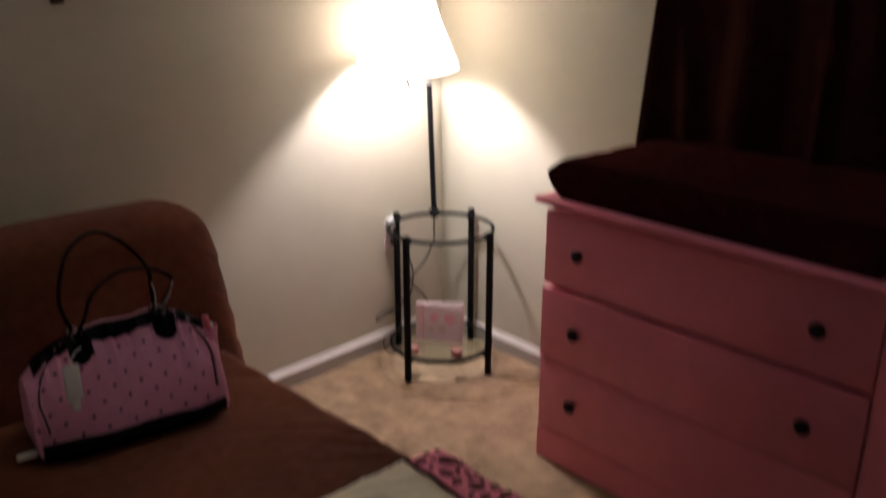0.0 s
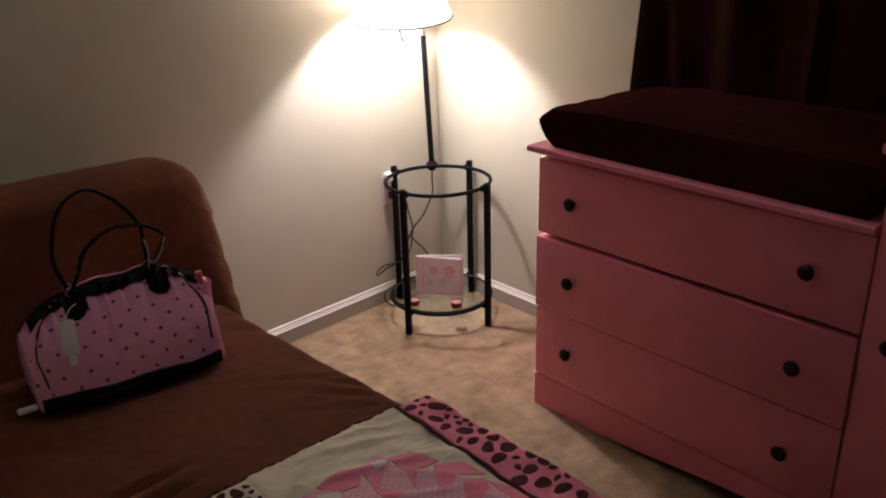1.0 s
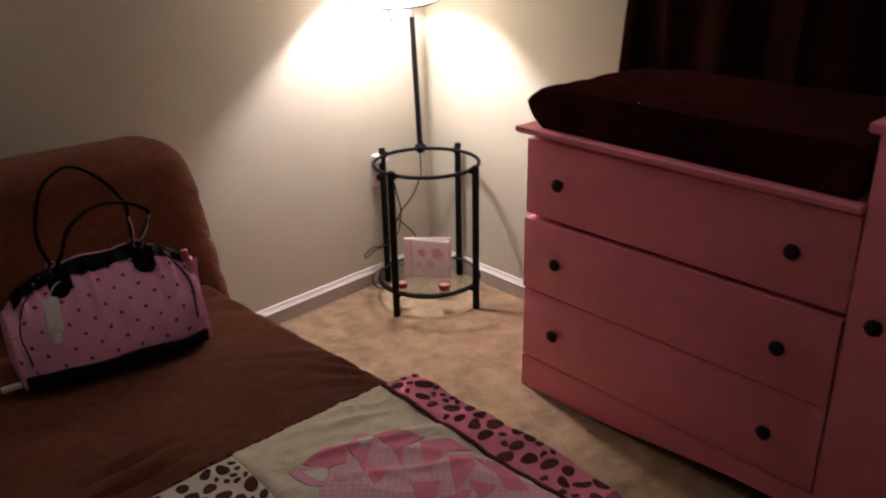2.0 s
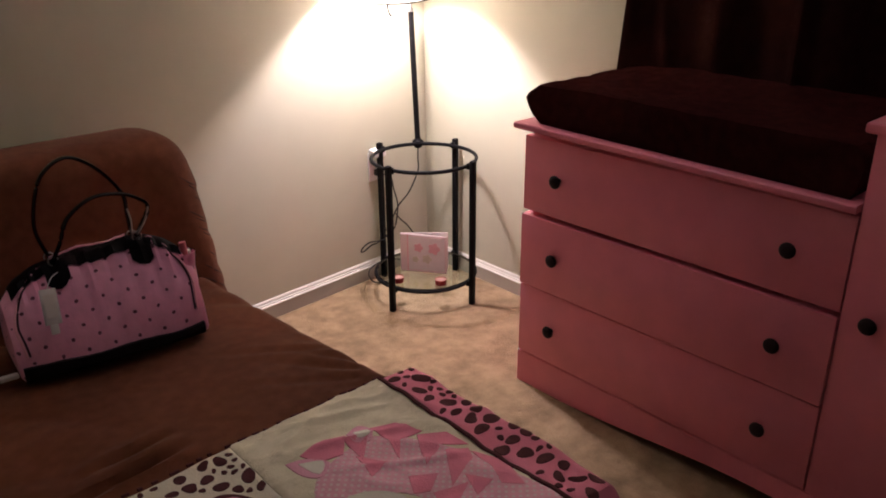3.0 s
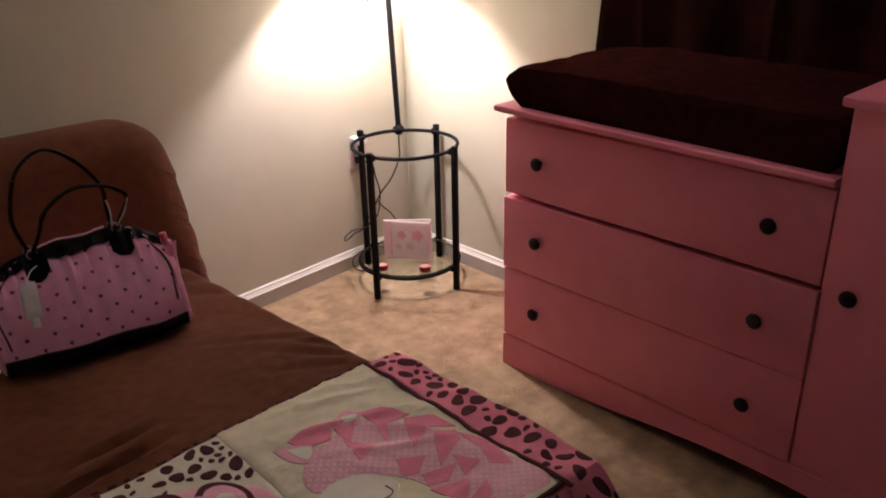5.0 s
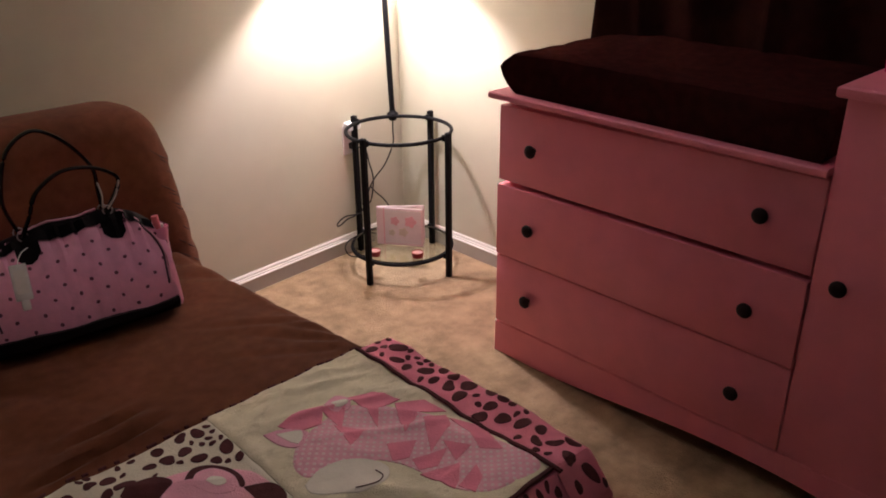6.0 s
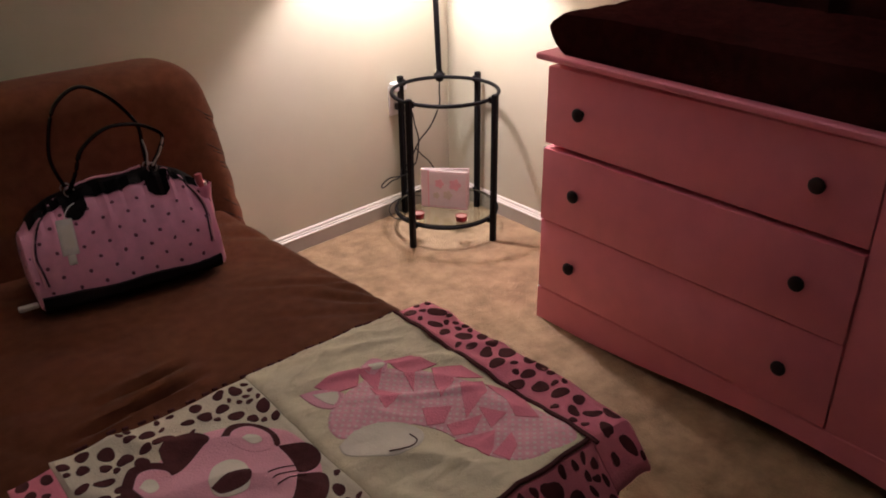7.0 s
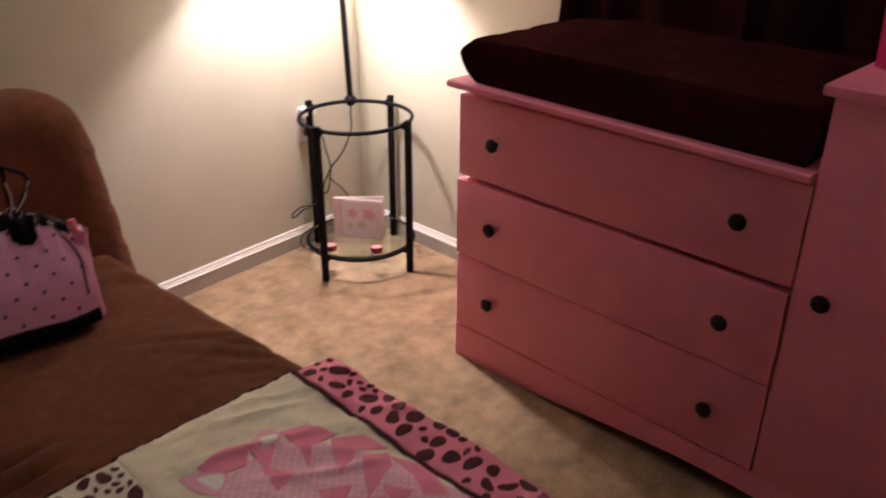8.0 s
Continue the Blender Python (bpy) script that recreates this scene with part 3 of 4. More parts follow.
def candle_tin(x, y):
    c = thing("candle_tin", pose(x, y, 0.0897), "small round red tin candle with pale wax", "candle", "candles on the tray")
    part("tin", lathe([(0.0195, 0.0), (0.0205, 0.002), (0.0205, 0.017), (0.0215, 0.018), (0.0215, 0.020), (0.0192, 0.020), (0.0192, 0.0165)], 28), RED_TIN, c)
    part("wax", lathe([(0.0185, 0.010), (0.0190, 0.0178), (0.010, 0.0186), (0.002, 0.0190)], 24), WAX, c, "pale pink wax")
    return c


candle_tin(1.712, 2.112)
candle_tin(1.813, 1.990)


# ---- chaise ----
CH = Matrix.Translation((0.40, 1.40, 0)) @ Matrix.Rotation(NA, 4, "Z")
SEAT_Z = 0.455


def seat_cushion():
    """The long seat: padded top that rolls over its edges, with soft creases, and upright sides."""
    bm = bmesh.new()
    x0, x1, y0, y1, roll = -0.525, 0.515, -0.820, 0.810, 0.036
    nx, ny = 150, 230
    g = []
    for i in range(nx + 1):
        row = []
        for j in range(ny + 1):
            # closer rows near the edges
            u = 0.5 - 0.5 * math.cos(math.pi * i / nx) * (0.75 + 0.25 * abs(math.cos(math.pi * i / nx)))
            v = 0.5 - 0.5 * math.cos(math.pi * j / ny) * (0.75 + 0.25 * abs(math.cos(math.pi * j / ny)))
            x, y = x0 + (x1 - x0) * u, y0 + (y1 - y0) * v
            e = min(u * (x1 - x0), (1 - u) * (x1 - x0), v * (y1 - y0), (1 - v) * (y1 - y0))
            z = SEAT_Z
            if e < roll:
                z -= roll - math.sqrt(max(0, roll * roll - (roll - e) ** 2))
            z += 0.005 * noise.noise((x * 3, y * 3, 1)) + 0.0016 * noise.noise((x * 11, y * 11, 6))
            # creases drawn across the cover, strongest towards the side edge and the foot
            p = x * 0.75 + y * 0.66
            w = max(0, noise.noise((x * 2.2, y * 2.2, 12)) + 0.25)
            z -= 0.014 * w * max(0, 1 - 4.2 * abs(noise.noise((p * 7, (x - y) * 1.3, 21))))
            for ax, ay, bx, by, h in ((0.36, -0.06, 0.475, -0.205, 0.0042), (0.42, -0.05, 0.505, -0.185, 0.0040), (0.27, -0.10, 0.450, -0.235, 0.0035), (-0.170, -0.208, 0.103, -0.188, 0.013), (-0.100, -0.142, 0.094, -0.136, 0.009), (0.30, 0.05, 0.49, -0.10, 0.004)):
                ux, uy = bx - ax, by - ay
                k = min(1.0, max(0.0, ((x - ax) * ux + (y - ay) * uy) / (ux * ux + uy * uy)))
                d = math.hypot(x - ax - k * ux, y - ay - k * uy)
                z -= h * (math.exp(-(d / 0.009) ** 2) - 0.5 * math.exp(-((d - 0.02) / 0.012) ** 2)) * (math.sqrt(k) if h < 0.0085 else math.sin(math.pi * k) ** 0.7)
            row.append(bm.verts.new((x + 0.007 * noise.noise((y * 4, 3, 7)) * (2 * u - 1), y, z)))
        g.append(row)
    for i in range(nx):
        for j in range(ny):
            bm.faces.new((g[i][j], g[i + 1][j], g[i + 1][j + 1], g[i][j + 1]))
    rim = [g[i][0] for i in range(nx + 1)] + [g[nx][j] for j in range(1, ny + 1)] + [g[i][ny] for i in range(nx - 1, -1, -1)] + [g[0][j] for j in range(ny - 1, 0, -1)]
    prev = rim
    for z, k in ((0.38, 1.003), (0.32, 1.002), (0.262, 0.994)):
        ring = [bm.verts.new((v.co.x * k, v.co.y * k, z)) for v in rim]
        for i in range(len(rim)):
            n = (i + 1) % len(rim)
            bm.faces.new((prev[i], prev[n], ring[n], ring[i]))
        prev = ring
    bm.faces.new(prev)
    return bm


def chaise():
    c = thing("chaise_lounge", CH, "brown microsuede chaise lounge with a rounded back", "chaise")
    bm = box(-0.475, 0.475, -0.80, 0.83, 0.0, 0.27, 0.03, 3)
    part("frame", bm, SUEDE, c)
    seat = seat_cushion()
    part("seat", seat, SUEDE, c)
    # back: a thick slab with rounded upper corners, leaning backward
    bm = bmesh.new()
    hw, h, rc = 0.582, 0.561, 0.100
    outline = [(-hw, 0), (hw, 0)] + [(hw - 0.004 * k / 20, 0.44 * k / 20) for k in range(1, 20)]
    for k in range(11):
        a = radians(4 + k * 86 / 10)
        outline.append((hw - 0.012 - rc + rc * math.cos(a), h - rc + rc * math.sin(a)))
    for k in range(1, 12):
        t = k / 12
        outline.append(((hw - 0.012 - rc) * (1 - 2 * t), h + 0.005 * math.sin(math.pi * t)))
    for k in range(11):
        a = radians(90 + k * 86 / 10)
        outline.append((-(hw - 0.012 - rc) + rc * math.cos(a), h - rc + rc * math.sin(a)))
    outline += [(-hw + 0.004 * k / 20, 0.44 * k / 20) for k in range(19, 0, -1)]
    n = len(outline)
    layers = []
    for y, s in ((0.004, 0.70), (-0.002, 0.80), (0.000, 0.87), (0.008, 0.92), (0.022, 0.957), (0.040, 0.982), (0.062, 0.996), (0.085, 1.0), (0.13, 1.0), (0.17, 0.985), (0.19, 0.95), (0.195, 0.85)):
        ring = []
        for x, z in outline:
            zz = z * s + (1 - s) * 0.25
            xx = x * s
            lean = 0.30 * zz
            pucker = 0.004 * noise.noise((xx * 6, zz * 9, y * 8)) if 0 < y < 0.18 else 0.006 * noise.noise((xx * 3, zz * 3, 2))
            if 0 < y < 0.18 and abs(xx) > 0.3:
                xx -= math.copysign(0.016 * max(0, noise.noise((zz * 34, y * 9, 5))), xx)
            ring.append(bm.verts.new((xx, y + lean + pucker, zz)))
        layers.append(ring)
    for a, b in zip(layers, layers[1:]):
        for k in range(n):
            bm.faces.new((a[k], a[(k + 1) % n], b[(k + 1) % n], b[k]))
    bm.faces.new(layers[0][::-1])
    bm.faces.new(layers[-1])
    bmesh.ops.translate(bm, vec=(0, 0.380, 0.262), verts=bm.verts)
    back = part("backrest", bm, SUEDE, c)
    # short gathers round the front edge; dark tubes draw the shade in their creases
    rnd = random.Random(8)
    tree = BVHTree.FromPolygons([tuple(v.co) for v in back.data.vertices], [tuple(p.vertices) for p in back.data.polygons])
    for k in range(10):
        z = 0.20 + 0.029 * k + rnd.uniform(-0.012, 0.012)
        long = rnd.uniform(0.030, 0.085)
        pts = []
        for i in range(8):
            t = i / 7
            x = hw - 0.006 - long * (1 - t)
            zz = z - 0.75 * long * t + 0.002 * math.sin(5 * t + k)
            hit = tree.ray_cast(Vector((x, -1.0, zz + 0.262)), Vector((0, 1, 0)))[0]
            if hit:
                pts.append(hit + Vector((0, 0.0014 + 0.0012 * (2 * t - 1) ** 2, 0)))
        if len(pts) > 3:
            part("gather_shade", tube(pts, 0.0024, 8), CREASE_SHADE, back)
    return c


chaise()


# ---- quilt ----
def seat_fall(x, y):
    """The height at which a cloth lies over the chaise: flat, then over its side and front edges."""
    z = SEAT_Z + 0.027
    ex = x - 0.945
    ey = 0.608 - y
    if ex > 0:
        z -= min(0.10, 0.55 * ex + 3.0 * ex * ex)
    if ey > 0:
        z -= min(0.24, 0.9 * ey + 4.0 * ey * ey)
    z += 0.0050 * noise.noise((x * 9, y * 9, 1)) + 0.0012 * noise.noise((x * 20, y * 16, 4))
    # long soft wrinkles that run from the border across the sage panel
    for ax, ay, bx, by, h in ((0.86, 1.02, 0.62, 1.10, 0.006), (0.86, 0.93, 0.58, 1.03, 0.0065), (0.85, 1.06, 0.72, 1.11, 0.005), (0.86, 0.80, 0.64, 0.93, 0.005), (0.70, 1.09, 0.56, 1.02, 0.005), (0.80, 0.72, 0.60, 0.71, 0.004)):
        ux, uy = bx - ax, by - ay
        k = min(1.1, max(-0.1, ((x - ax) * ux + (y - ay) * uy) / (ux * ux + uy * uy)))
        d = math.hypot(x - ax - k * ux, y - ay - k * uy)
        z += h * math.exp(-(d / 0.009) ** 2) * max(0, math.sin(math.pi * (k + 0.1) / 1.2))
    z += 0.0075 * (1 - min(1, 3.2 * abs(noise.noise((x * 7 + y * 5, y * 4 - x * 2, 8)))))
    return z


def cloth_patch(x0, x1, y0, y1, lift=0.0, thick=0.010, step=0.006, shape=None):
    """A padded cloth panel that lies on the chaise; its rim turns down."""
    bm = bmesh.new()
    nx, ny = max(2, round((x1 - x0) / step)), max(2, round((y1 - y0) / step))
    uv = bm.loops.layers.uv.new("uv")
    g = []
    for i in range(nx + 1):
        row = []
        for j in range(ny + 1):
            x, y = x0 + (x1 - x0) * i / nx, y0 + (y1 - y0) * j / ny
            if shape:
                x, y = shape(x, y)
            e = min(i, nx - i, j, ny - j)
            row.append(bm.verts.new((x, y, seat_fall(x, y) + lift - (0.0035 if e == 0 else 0))))
        g.append(row)
    for i in range(nx):
        for j in range(ny):
            bm.faces.new((g[i][j], g[i + 1][j], g[i + 1][j + 1], g[i][j + 1]))
    rim = [g[i][0] for i in range(nx + 1)] + [g[nx][j] for j in range(1, ny + 1)] + [g[i][ny] for i in range(nx - 1, -1, -1)] + [g[0][j] for j in range(ny - 1, 0, -1)]
    low = [bm.verts.new((v.co.x, v.co.y, v.co.z - thick)) for v in rim]
    n = len(rim)
    for k in range(n):
        bm.faces.new((rim[k], low[k], low[(k + 1) % n], rim[(k + 1) % n]))
    bm.faces.new(low)
    for f in bm.faces:
        for lp in f.loops:
            lp[uv].uv = (lp.vert.co.x, lp.vert.co.y)
    return bm


def blob(points, lift, steps=6):
    """A sewn-on patch of cloth with a smooth outline, lying on the quilt."""
    out = spline([(*p, 0) for p in points] + [(*points[0], 0)], steps)[:-1]
    return filled([(p.x, p.y) for p in out], lift)


def cut_patch(points, lift):
    """A sewn-on patch with straight cut sides and sharp corners."""
    out = []
    n = len(points)
    for k in range(n):
        a, b, c = (Vector(points[(k + i) % n]) for i in (-1, 0, 1))
        out.append(b)
        out += [b.lerp(c, f) for f in (0.2, 0.4, 0.6, 0.8)]
    return filled([(p.x, p.y) for p in out], lift)


def filled(out, lift, rings=0, bm=None):
    bm = bm or bmesh.new()
    rings = rings or 3 + int(max(math.dist(p, out[0]) for p in out) / 0.016)
    uv = bm.loops.layers.uv.verify()
    cx, cy = sum(p[0] for p in out) / len(out), sum(p[1] for p in out) / len(out)
    n = len(out)
    layers = [[bm.verts.new((x, y, seat_fall(x, y) - 0.0003)) for x, y in out]]
    for r in range(rings):
        s = 1 - r / rings
        s = 0.975 if r == 0 else s
        layers.append([bm.verts.new((cx + (x - cx) * s, cy + (y - cy) * s, seat_fall(cx + (x - cx) * s, cy + (y - cy) * s) + lift)) for x, y in out])
    c = bm.verts.new((cx, cy, seat_fall(cx, cy) + lift))
    made = []
    for a, b in zip(layers, layers[1:]):
        for k in range(n):
            made.append(bm.faces.new((a[k], a[(k + 1) % n], b[(k + 1) % n], b[k])))
    for k in range(n):
        made.append(bm.faces.new((layers[-1][k], layers[-1][(k + 1) % n], c)))
    for f in made:
        for lp in f.loops:
            lp[uv].uv = (lp.vert.co.x, lp.vert.co.y)
    return bm


def spots(parent, area, count, small, large, lift, seed, avoid=None):
    """Printed spots: uneven ovals that keep clear of one another, each a piece of its own."""
    rnd = random.Random(seed)
    x0, x1, y0, y1 = area
    placed = []
    for _ in range(6000):
        if len(placed) >= count:
            break
        r = rnd.uniform(small, large) if rnd.random() < 0.86 else small * 0.62
        x, y = rnd.uniform(x0 + r * 0.6, x1 - r * 0.6), rnd.uniform(y0 + r * 0.6, y1 - r * 0.6)
        if avoid and avoid(x, y, r):
            continue
        if any(math.hypot(x - a, y - b) < (r + c) * 1.04 for a, b, c in placed):
            continue
        placed.append((x, y, r))
        el, turn, n = rnd.uniform(0.58, 0.92), rnd.uniform(0, math.pi), 16
        ph, amp = rnd.uniform(0, 6), rnd.uniform(0.08, 0.20)
        out = []
        for k in range(n):
            a = k * math.tau / n
            q = r * (1 + amp * math.sin(2 * a + ph) + 0.6 * amp * math.sin(3 * a + 2 * ph))
            u, v = q * math.cos(a), q * el * math.sin(a)
            px, py = x + u * math.cos(turn) - v * math.sin(turn), y + u * math.sin(turn) + v * math.cos(turn)
            out.append((min(max(px, x0), x1), min(max(py, y0), y1)))
        part("spot", filled(out, lift, 2), SPOT_BROWN, parent)


def quilt():
    q = thing("quilt", pose(0, 0, 0), "patchwork baby quilt with pink spotted border and sewn-on shapes", "quilt")
    N, S, E, M, W = 1.120, 0.612, 0.866, 0.538, 0.208
    part("sage_panel", cloth_patch(M, E, S, N), SAGE, q, "sage green cloth panel with soft wrinkles")
    leo = part("spotted_panel", cloth_patch(W, M - 0.001, S, N - 0.006), CREAM_PANEL, q, "cream panel printed with dark brown spots")

    def edge_shape(x, y):
        return x + 0.014 * math.exp(-((y - 0.68) / 0.07) ** 2) * max(0, (x - 0.87) / 0.07), y

    east = part("border_strip", cloth_patch(E + 0.001, 0.954, 0.555, N - 0.008, shape=edge_shape), BORDER_PINK, q, "rose-pink border strip with dark spots")
    south = part("border_strip", cloth_patch(0.15, E, 0.50, S - 0.001), BORDER_PINK, q, "rose-pink border strip with dark spots")
    west = part("border_strip", cloth_patch(0.145, W - 0.001, S, N - 0.02), BORDER_PINK, q, "rose-pink border strip with dark spots")
    for strip, area, n, sd in ((east, (E + 0.006, 0.952, 0.56, N - 0.012), 44, 3), (south, (0.40, E - 0.004, 0.51, S - 0.006), 70, 4), (west, (0.15, W - 0.006, S + 0.01, N - 0.025), 40, 6)):
        spots(strip, area, n, 0.0118, 0.0190, 0.0012, sd)
    rnd = random.Random(2)
    part("binding", tube([(E - 0.002 + 0.0015 * math.sin(i * 1.3), N - 0.008 - (N - S + 0.008) * i / 40, seat_fall(E, N - (N - S) * i / 40) + 0.0015) for i in range(41)], 0.0046, 8, flat=0.7), SPOT_BROWN, q, "dark brown piped seam")
    part("binding", tube([(E - (E - 0.16) * i / 40, S + 0.0012 * math.sin(i), seat_fall(E - (E - 0.16) * i / 40, S) + 0.0015) for i in range(41)], 0.0046, 8, flat=0.7), SPOT_BROWN, q, "dark brown piped seam")
    for i in range(24):
        x = 0.24 + 0.61 * i / 23 + rnd.uniform(-0.008, 0.008)
        part("edge_stitch", tube([(x, N - 0.002, seat_fall(x, N) - 0.001), (x + rnd.uniform(0.006, 0.016), N - 0.001, seat_fall(x, N) - 0.002)], 0.0028, 6), SPOT_BROWN, q)

    # flower-like round shape on the spotted panel
    fc = Vector((0.395, 0.891))

    def in_flower(x, y, r):
        return math.hypot(x - fc.x, y - fc.y) < 0.140 + r

    spots(leo, (W + 0.004, M - 0.004, S + 0.004, N - 0.012), 120, 0.0100, 0.0160, 0.0012, 11, in_flower)

    def oval(cx, cy, rx, ry, turn=0.0, n=10):
        t = radians(turn)
        return [(cx + rx * math.cos(a) * math.cos(t) - ry * math.sin(a) * math.sin(t), cy + rx * math.cos(a) * math.sin(t) + ry * math.sin(a) * math.cos(t)) for a in (k * math.tau / n for k in range(n))]

    part("patch_edge", blob(oval(fc.x, fc.y, 0.136, 0.132, 0, 16), 0.0008), SOFT_PINK, q, "soft pink rounded backing shape")
    for outline in (
        [(0.346, 1.032), (0.370, 1.045), (0.403, 1.036), (0.418, 1.003), (0.391, 0.983), (0.355, 0.951), (0.335, 0.961), (0.339, 0.997)],
        [(0.428, 0.990), (0.454, 1.012), (0.483, 1.000), (0.502, 0.967), (0.496, 0.920), (0.459, 0.935)],
        [(0.492, 0.920), (0.529, 0.900), (0.534, 0.866), (0.515, 0.844), (0.488, 0.848), (0.485, 0.880)],
        [(0.476, 0.852), (0.512, 0.827), (0.507, 0.798), (0.479, 0.771), (0.449, 0.790)],
        [(0.269, 0.987), (0.296, 1.023), (0.331, 1.012), (0.345, 0.981), (0.316, 0.917), (0.266, 0.946)],
    ):
        part("petal", blob(outline, 0.0015), SPOT_BROWN, q, "dark brown plush petal patch")
    for a in (185, 225, 262, 300):
        t = radians(a)
        part("petal", blob(oval(fc.x + 0.098 * math.cos(t), fc.y + 0.094 * math.sin(t), 0.040, 0.040, a), 0.0015), SPOT_BROWN, q, "dark brown plush petal patch")
    part("round_patch", blob([(0.318, 0.979), (0.351, 0.969), (0.414, 0.997), (0.456, 0.975), (0.490, 0.923), (0.491, 0.865), (0.466, 0.821), (0.431, 0.798), (0.386, 0.796), (0.340, 0.822), (0.305, 0.871), (0.299, 0.932)], 0.0022), SOFT_PINK, q, "soft pink plush round patch")
    part("round_patch", blob([(0.434, 0.973), (0.453, 0.995), (0.480, 0.990), (0.493, 0.957), (0.485, 0.921), (0.452, 0.931)], 0.0028), SOFT_PINK, q, "small pink plush patch")
    part("oval_patch", blob([(0.454, 0.966), (0.466, 0.970), (0.477, 0.957), (0.476, 0.941), (0.461, 0.945)], 0.0034), CREAM, q, "small cream plush patch")
    part("round_patch", blob([(0.284, 0.977), (0.302, 1.002), (0.325, 0.997), (0.340, 0.969), (0.321, 0.928), (0.291, 0.936)], 0.0028), SOFT_PINK, q, "small pink plush patch")
    part("oval_patch", blob([(0.292, 0.973), (0.306, 0.983), (0.317, 0.973), (0.314, 0.952), (0.299, 0.947)], 0.0034), CREAM, q, "small cream plush patch")
    part("oval_patch", blob([(0.371, 0.911), (0.392, 0.940), (0.418, 0.940), (0.432, 0.919), (0.429, 0.892), (0.413, 0.867), (0.384, 0.868), (0.368, 0.885)], 0.0034), CREAM, q, "cream plush oval patch")
    part("oval_patch", blob([(0.369, 0.898), (0.399, 0.905), (0.430, 0.895), (0.422, 0.877), (0.401, 0.874), (0.377, 0.880)], 0.0041), SPOT_BROWN, q, "dark brown oval patch")

    # plumed shape on the sage panel
    part("plume_patch", blob([(0.606, 0.945), (0.671, 0.965), (0.730, 0.968), (0.775, 0.935), (0.800, 0.885), (0.830, 0.835), (0.846, 0.775), (0.852, 0.725), (0.860, 0.683), (0.858, 0.630), (0.823, 0.626), (0.768, 0.639), (0.738, 0.664), (0.722, 0.697), (0.715, 0.745), (0.708, 0.783), (0.690, 0.812), (0.670, 0.835), (0.644, 0.860), (0.612, 0.868), (0.575, 0.867), (0.573, 0.905)], 0.0008), DOT_PINK, q, "pale pink dotted plush shape")
    for outline in (
        [(0.612, 1.004), (0.664, 1.012), (0.698, 0.996), (0.668, 0.960), (0.628, 0.970)],
        [(0.690, 0.990), (0.730, 0.972), (0.686, 0.926)],
        [(0.744, 0.990), (0.792, 0.972), (0.812, 0.922), (0.768, 0.926), (0.736, 0.890), (0.752, 0.938)],
        [(0.800, 0.918), (0.842, 0.888), (0.850, 0.842), (0.812, 0.866), (0.760, 0.846), (0.778, 0.884)],
        [(0.806, 0.850), (0.842, 0.832), (0.826, 0.804), (0.758, 0.780), (0.784, 0.818)],
        [(0.838, 0.822), (0.866, 0.768), (0.842, 0.700), (0.818, 0.728), (0.836, 0.770)],
        [(0.716, 0.842), (0.758, 0.816), (0.722, 0.794), (0.698, 0.806)],
        [(0.724, 0.788), (0.780, 0.766), (0.742, 0.748), (0.716, 0.762)],
        [(0.710, 0.752), (0.736, 0.742), (0.770, 0.726), (0.742, 0.700), (0.724, 0.690)],
        [(0.682, 0.940), (0.714, 0.894), (0.670, 0.880)],
        [(0.732, 0.690), (0.786, 0.704), (0.770, 0.676), (0.740, 0.662)],
        [(0.788, 0.782), (0.812, 0.742), (0.772, 0.736)],
    ):
        mid = sum((Vector(p) for p in outline), Vector((0, 0))) / len(outline)
        part("stripe_patch", cut_patch([mid + (Vector(p) - mid) * 1.05 for p in outline], 0.0013), HOT_PINK, q, "rose-pink stripe patch")
    part("oval_patch", blob([(0.562, 0.857), (0.597, 0.869), (0.637, 0.862), (0.671, 0.835), (0.684, 0.800), (0.656, 0.775), (0.613, 0.775), (0.581, 0.801), (0.558, 0.833)], 0.0011), CREAM, q, "cream plush oval patch")
    part("curved_stitch", tube([(p.x, p.y, seat_fall(p.x, p.y) + 0.0026) for p in spline([(*p, 0) for p in [(0.662, 0.806), (0.662, 0.788), (0.644, 0.777), (0.622, 0.780), (0.608, 0.787)]], 5)], 0.0010, 6), SPOT_BROWN, q, "dark brown curved stitching")
    part("leaf_patch", blob([(0.580, 1.003), (0.616, 0.992), (0.640, 0.957), (0.608, 0.934), (0.587, 0.960)], 0.0013, 3), SOFT_PINK, q, "soft pink pointed patch")
    part("leaf_patch", blob([(0.597, 0.990), (0.634, 0.968), (0.609, 0.942)], 0.0018, 3), CREAM, q, "cream pointed patch")
    part("leaf_patch", blob([(0.703, 1.000), (0.735, 1.010), (0.748, 0.984), (0.727, 0.958), (0.701, 0.973)], 0.0013, 3), SOFT_PINK, q, "soft pink rounded patch")
    part("leaf_patch", blob([(0.717, 0.998), (0.743, 0.988), (0.733, 0.970), (0.711, 0.976)], 0.0018, 3), CREAM, q, "small cream patch")
    # thin stitched lines on the round patch
    for y0, y1, dy in ((0.872, 0.866, 0.004), (0.858, 0.850, 0.003), (0.845, 0.834, 0.003)):
        pts = [(0.448 + 0.042 * i / 8, y0 + (y1 - y0) * i / 8 + dy * math.sin(math.pi * i / 8)) for i in range(9)]
        part("curved_stitch", tube([(x, y, seat_fall(x, y) + 0.0034) for x, y in pts], 0.0009, 6), SPOT_BROWN, q, "dark brown curved stitching")
    return q


quilt()


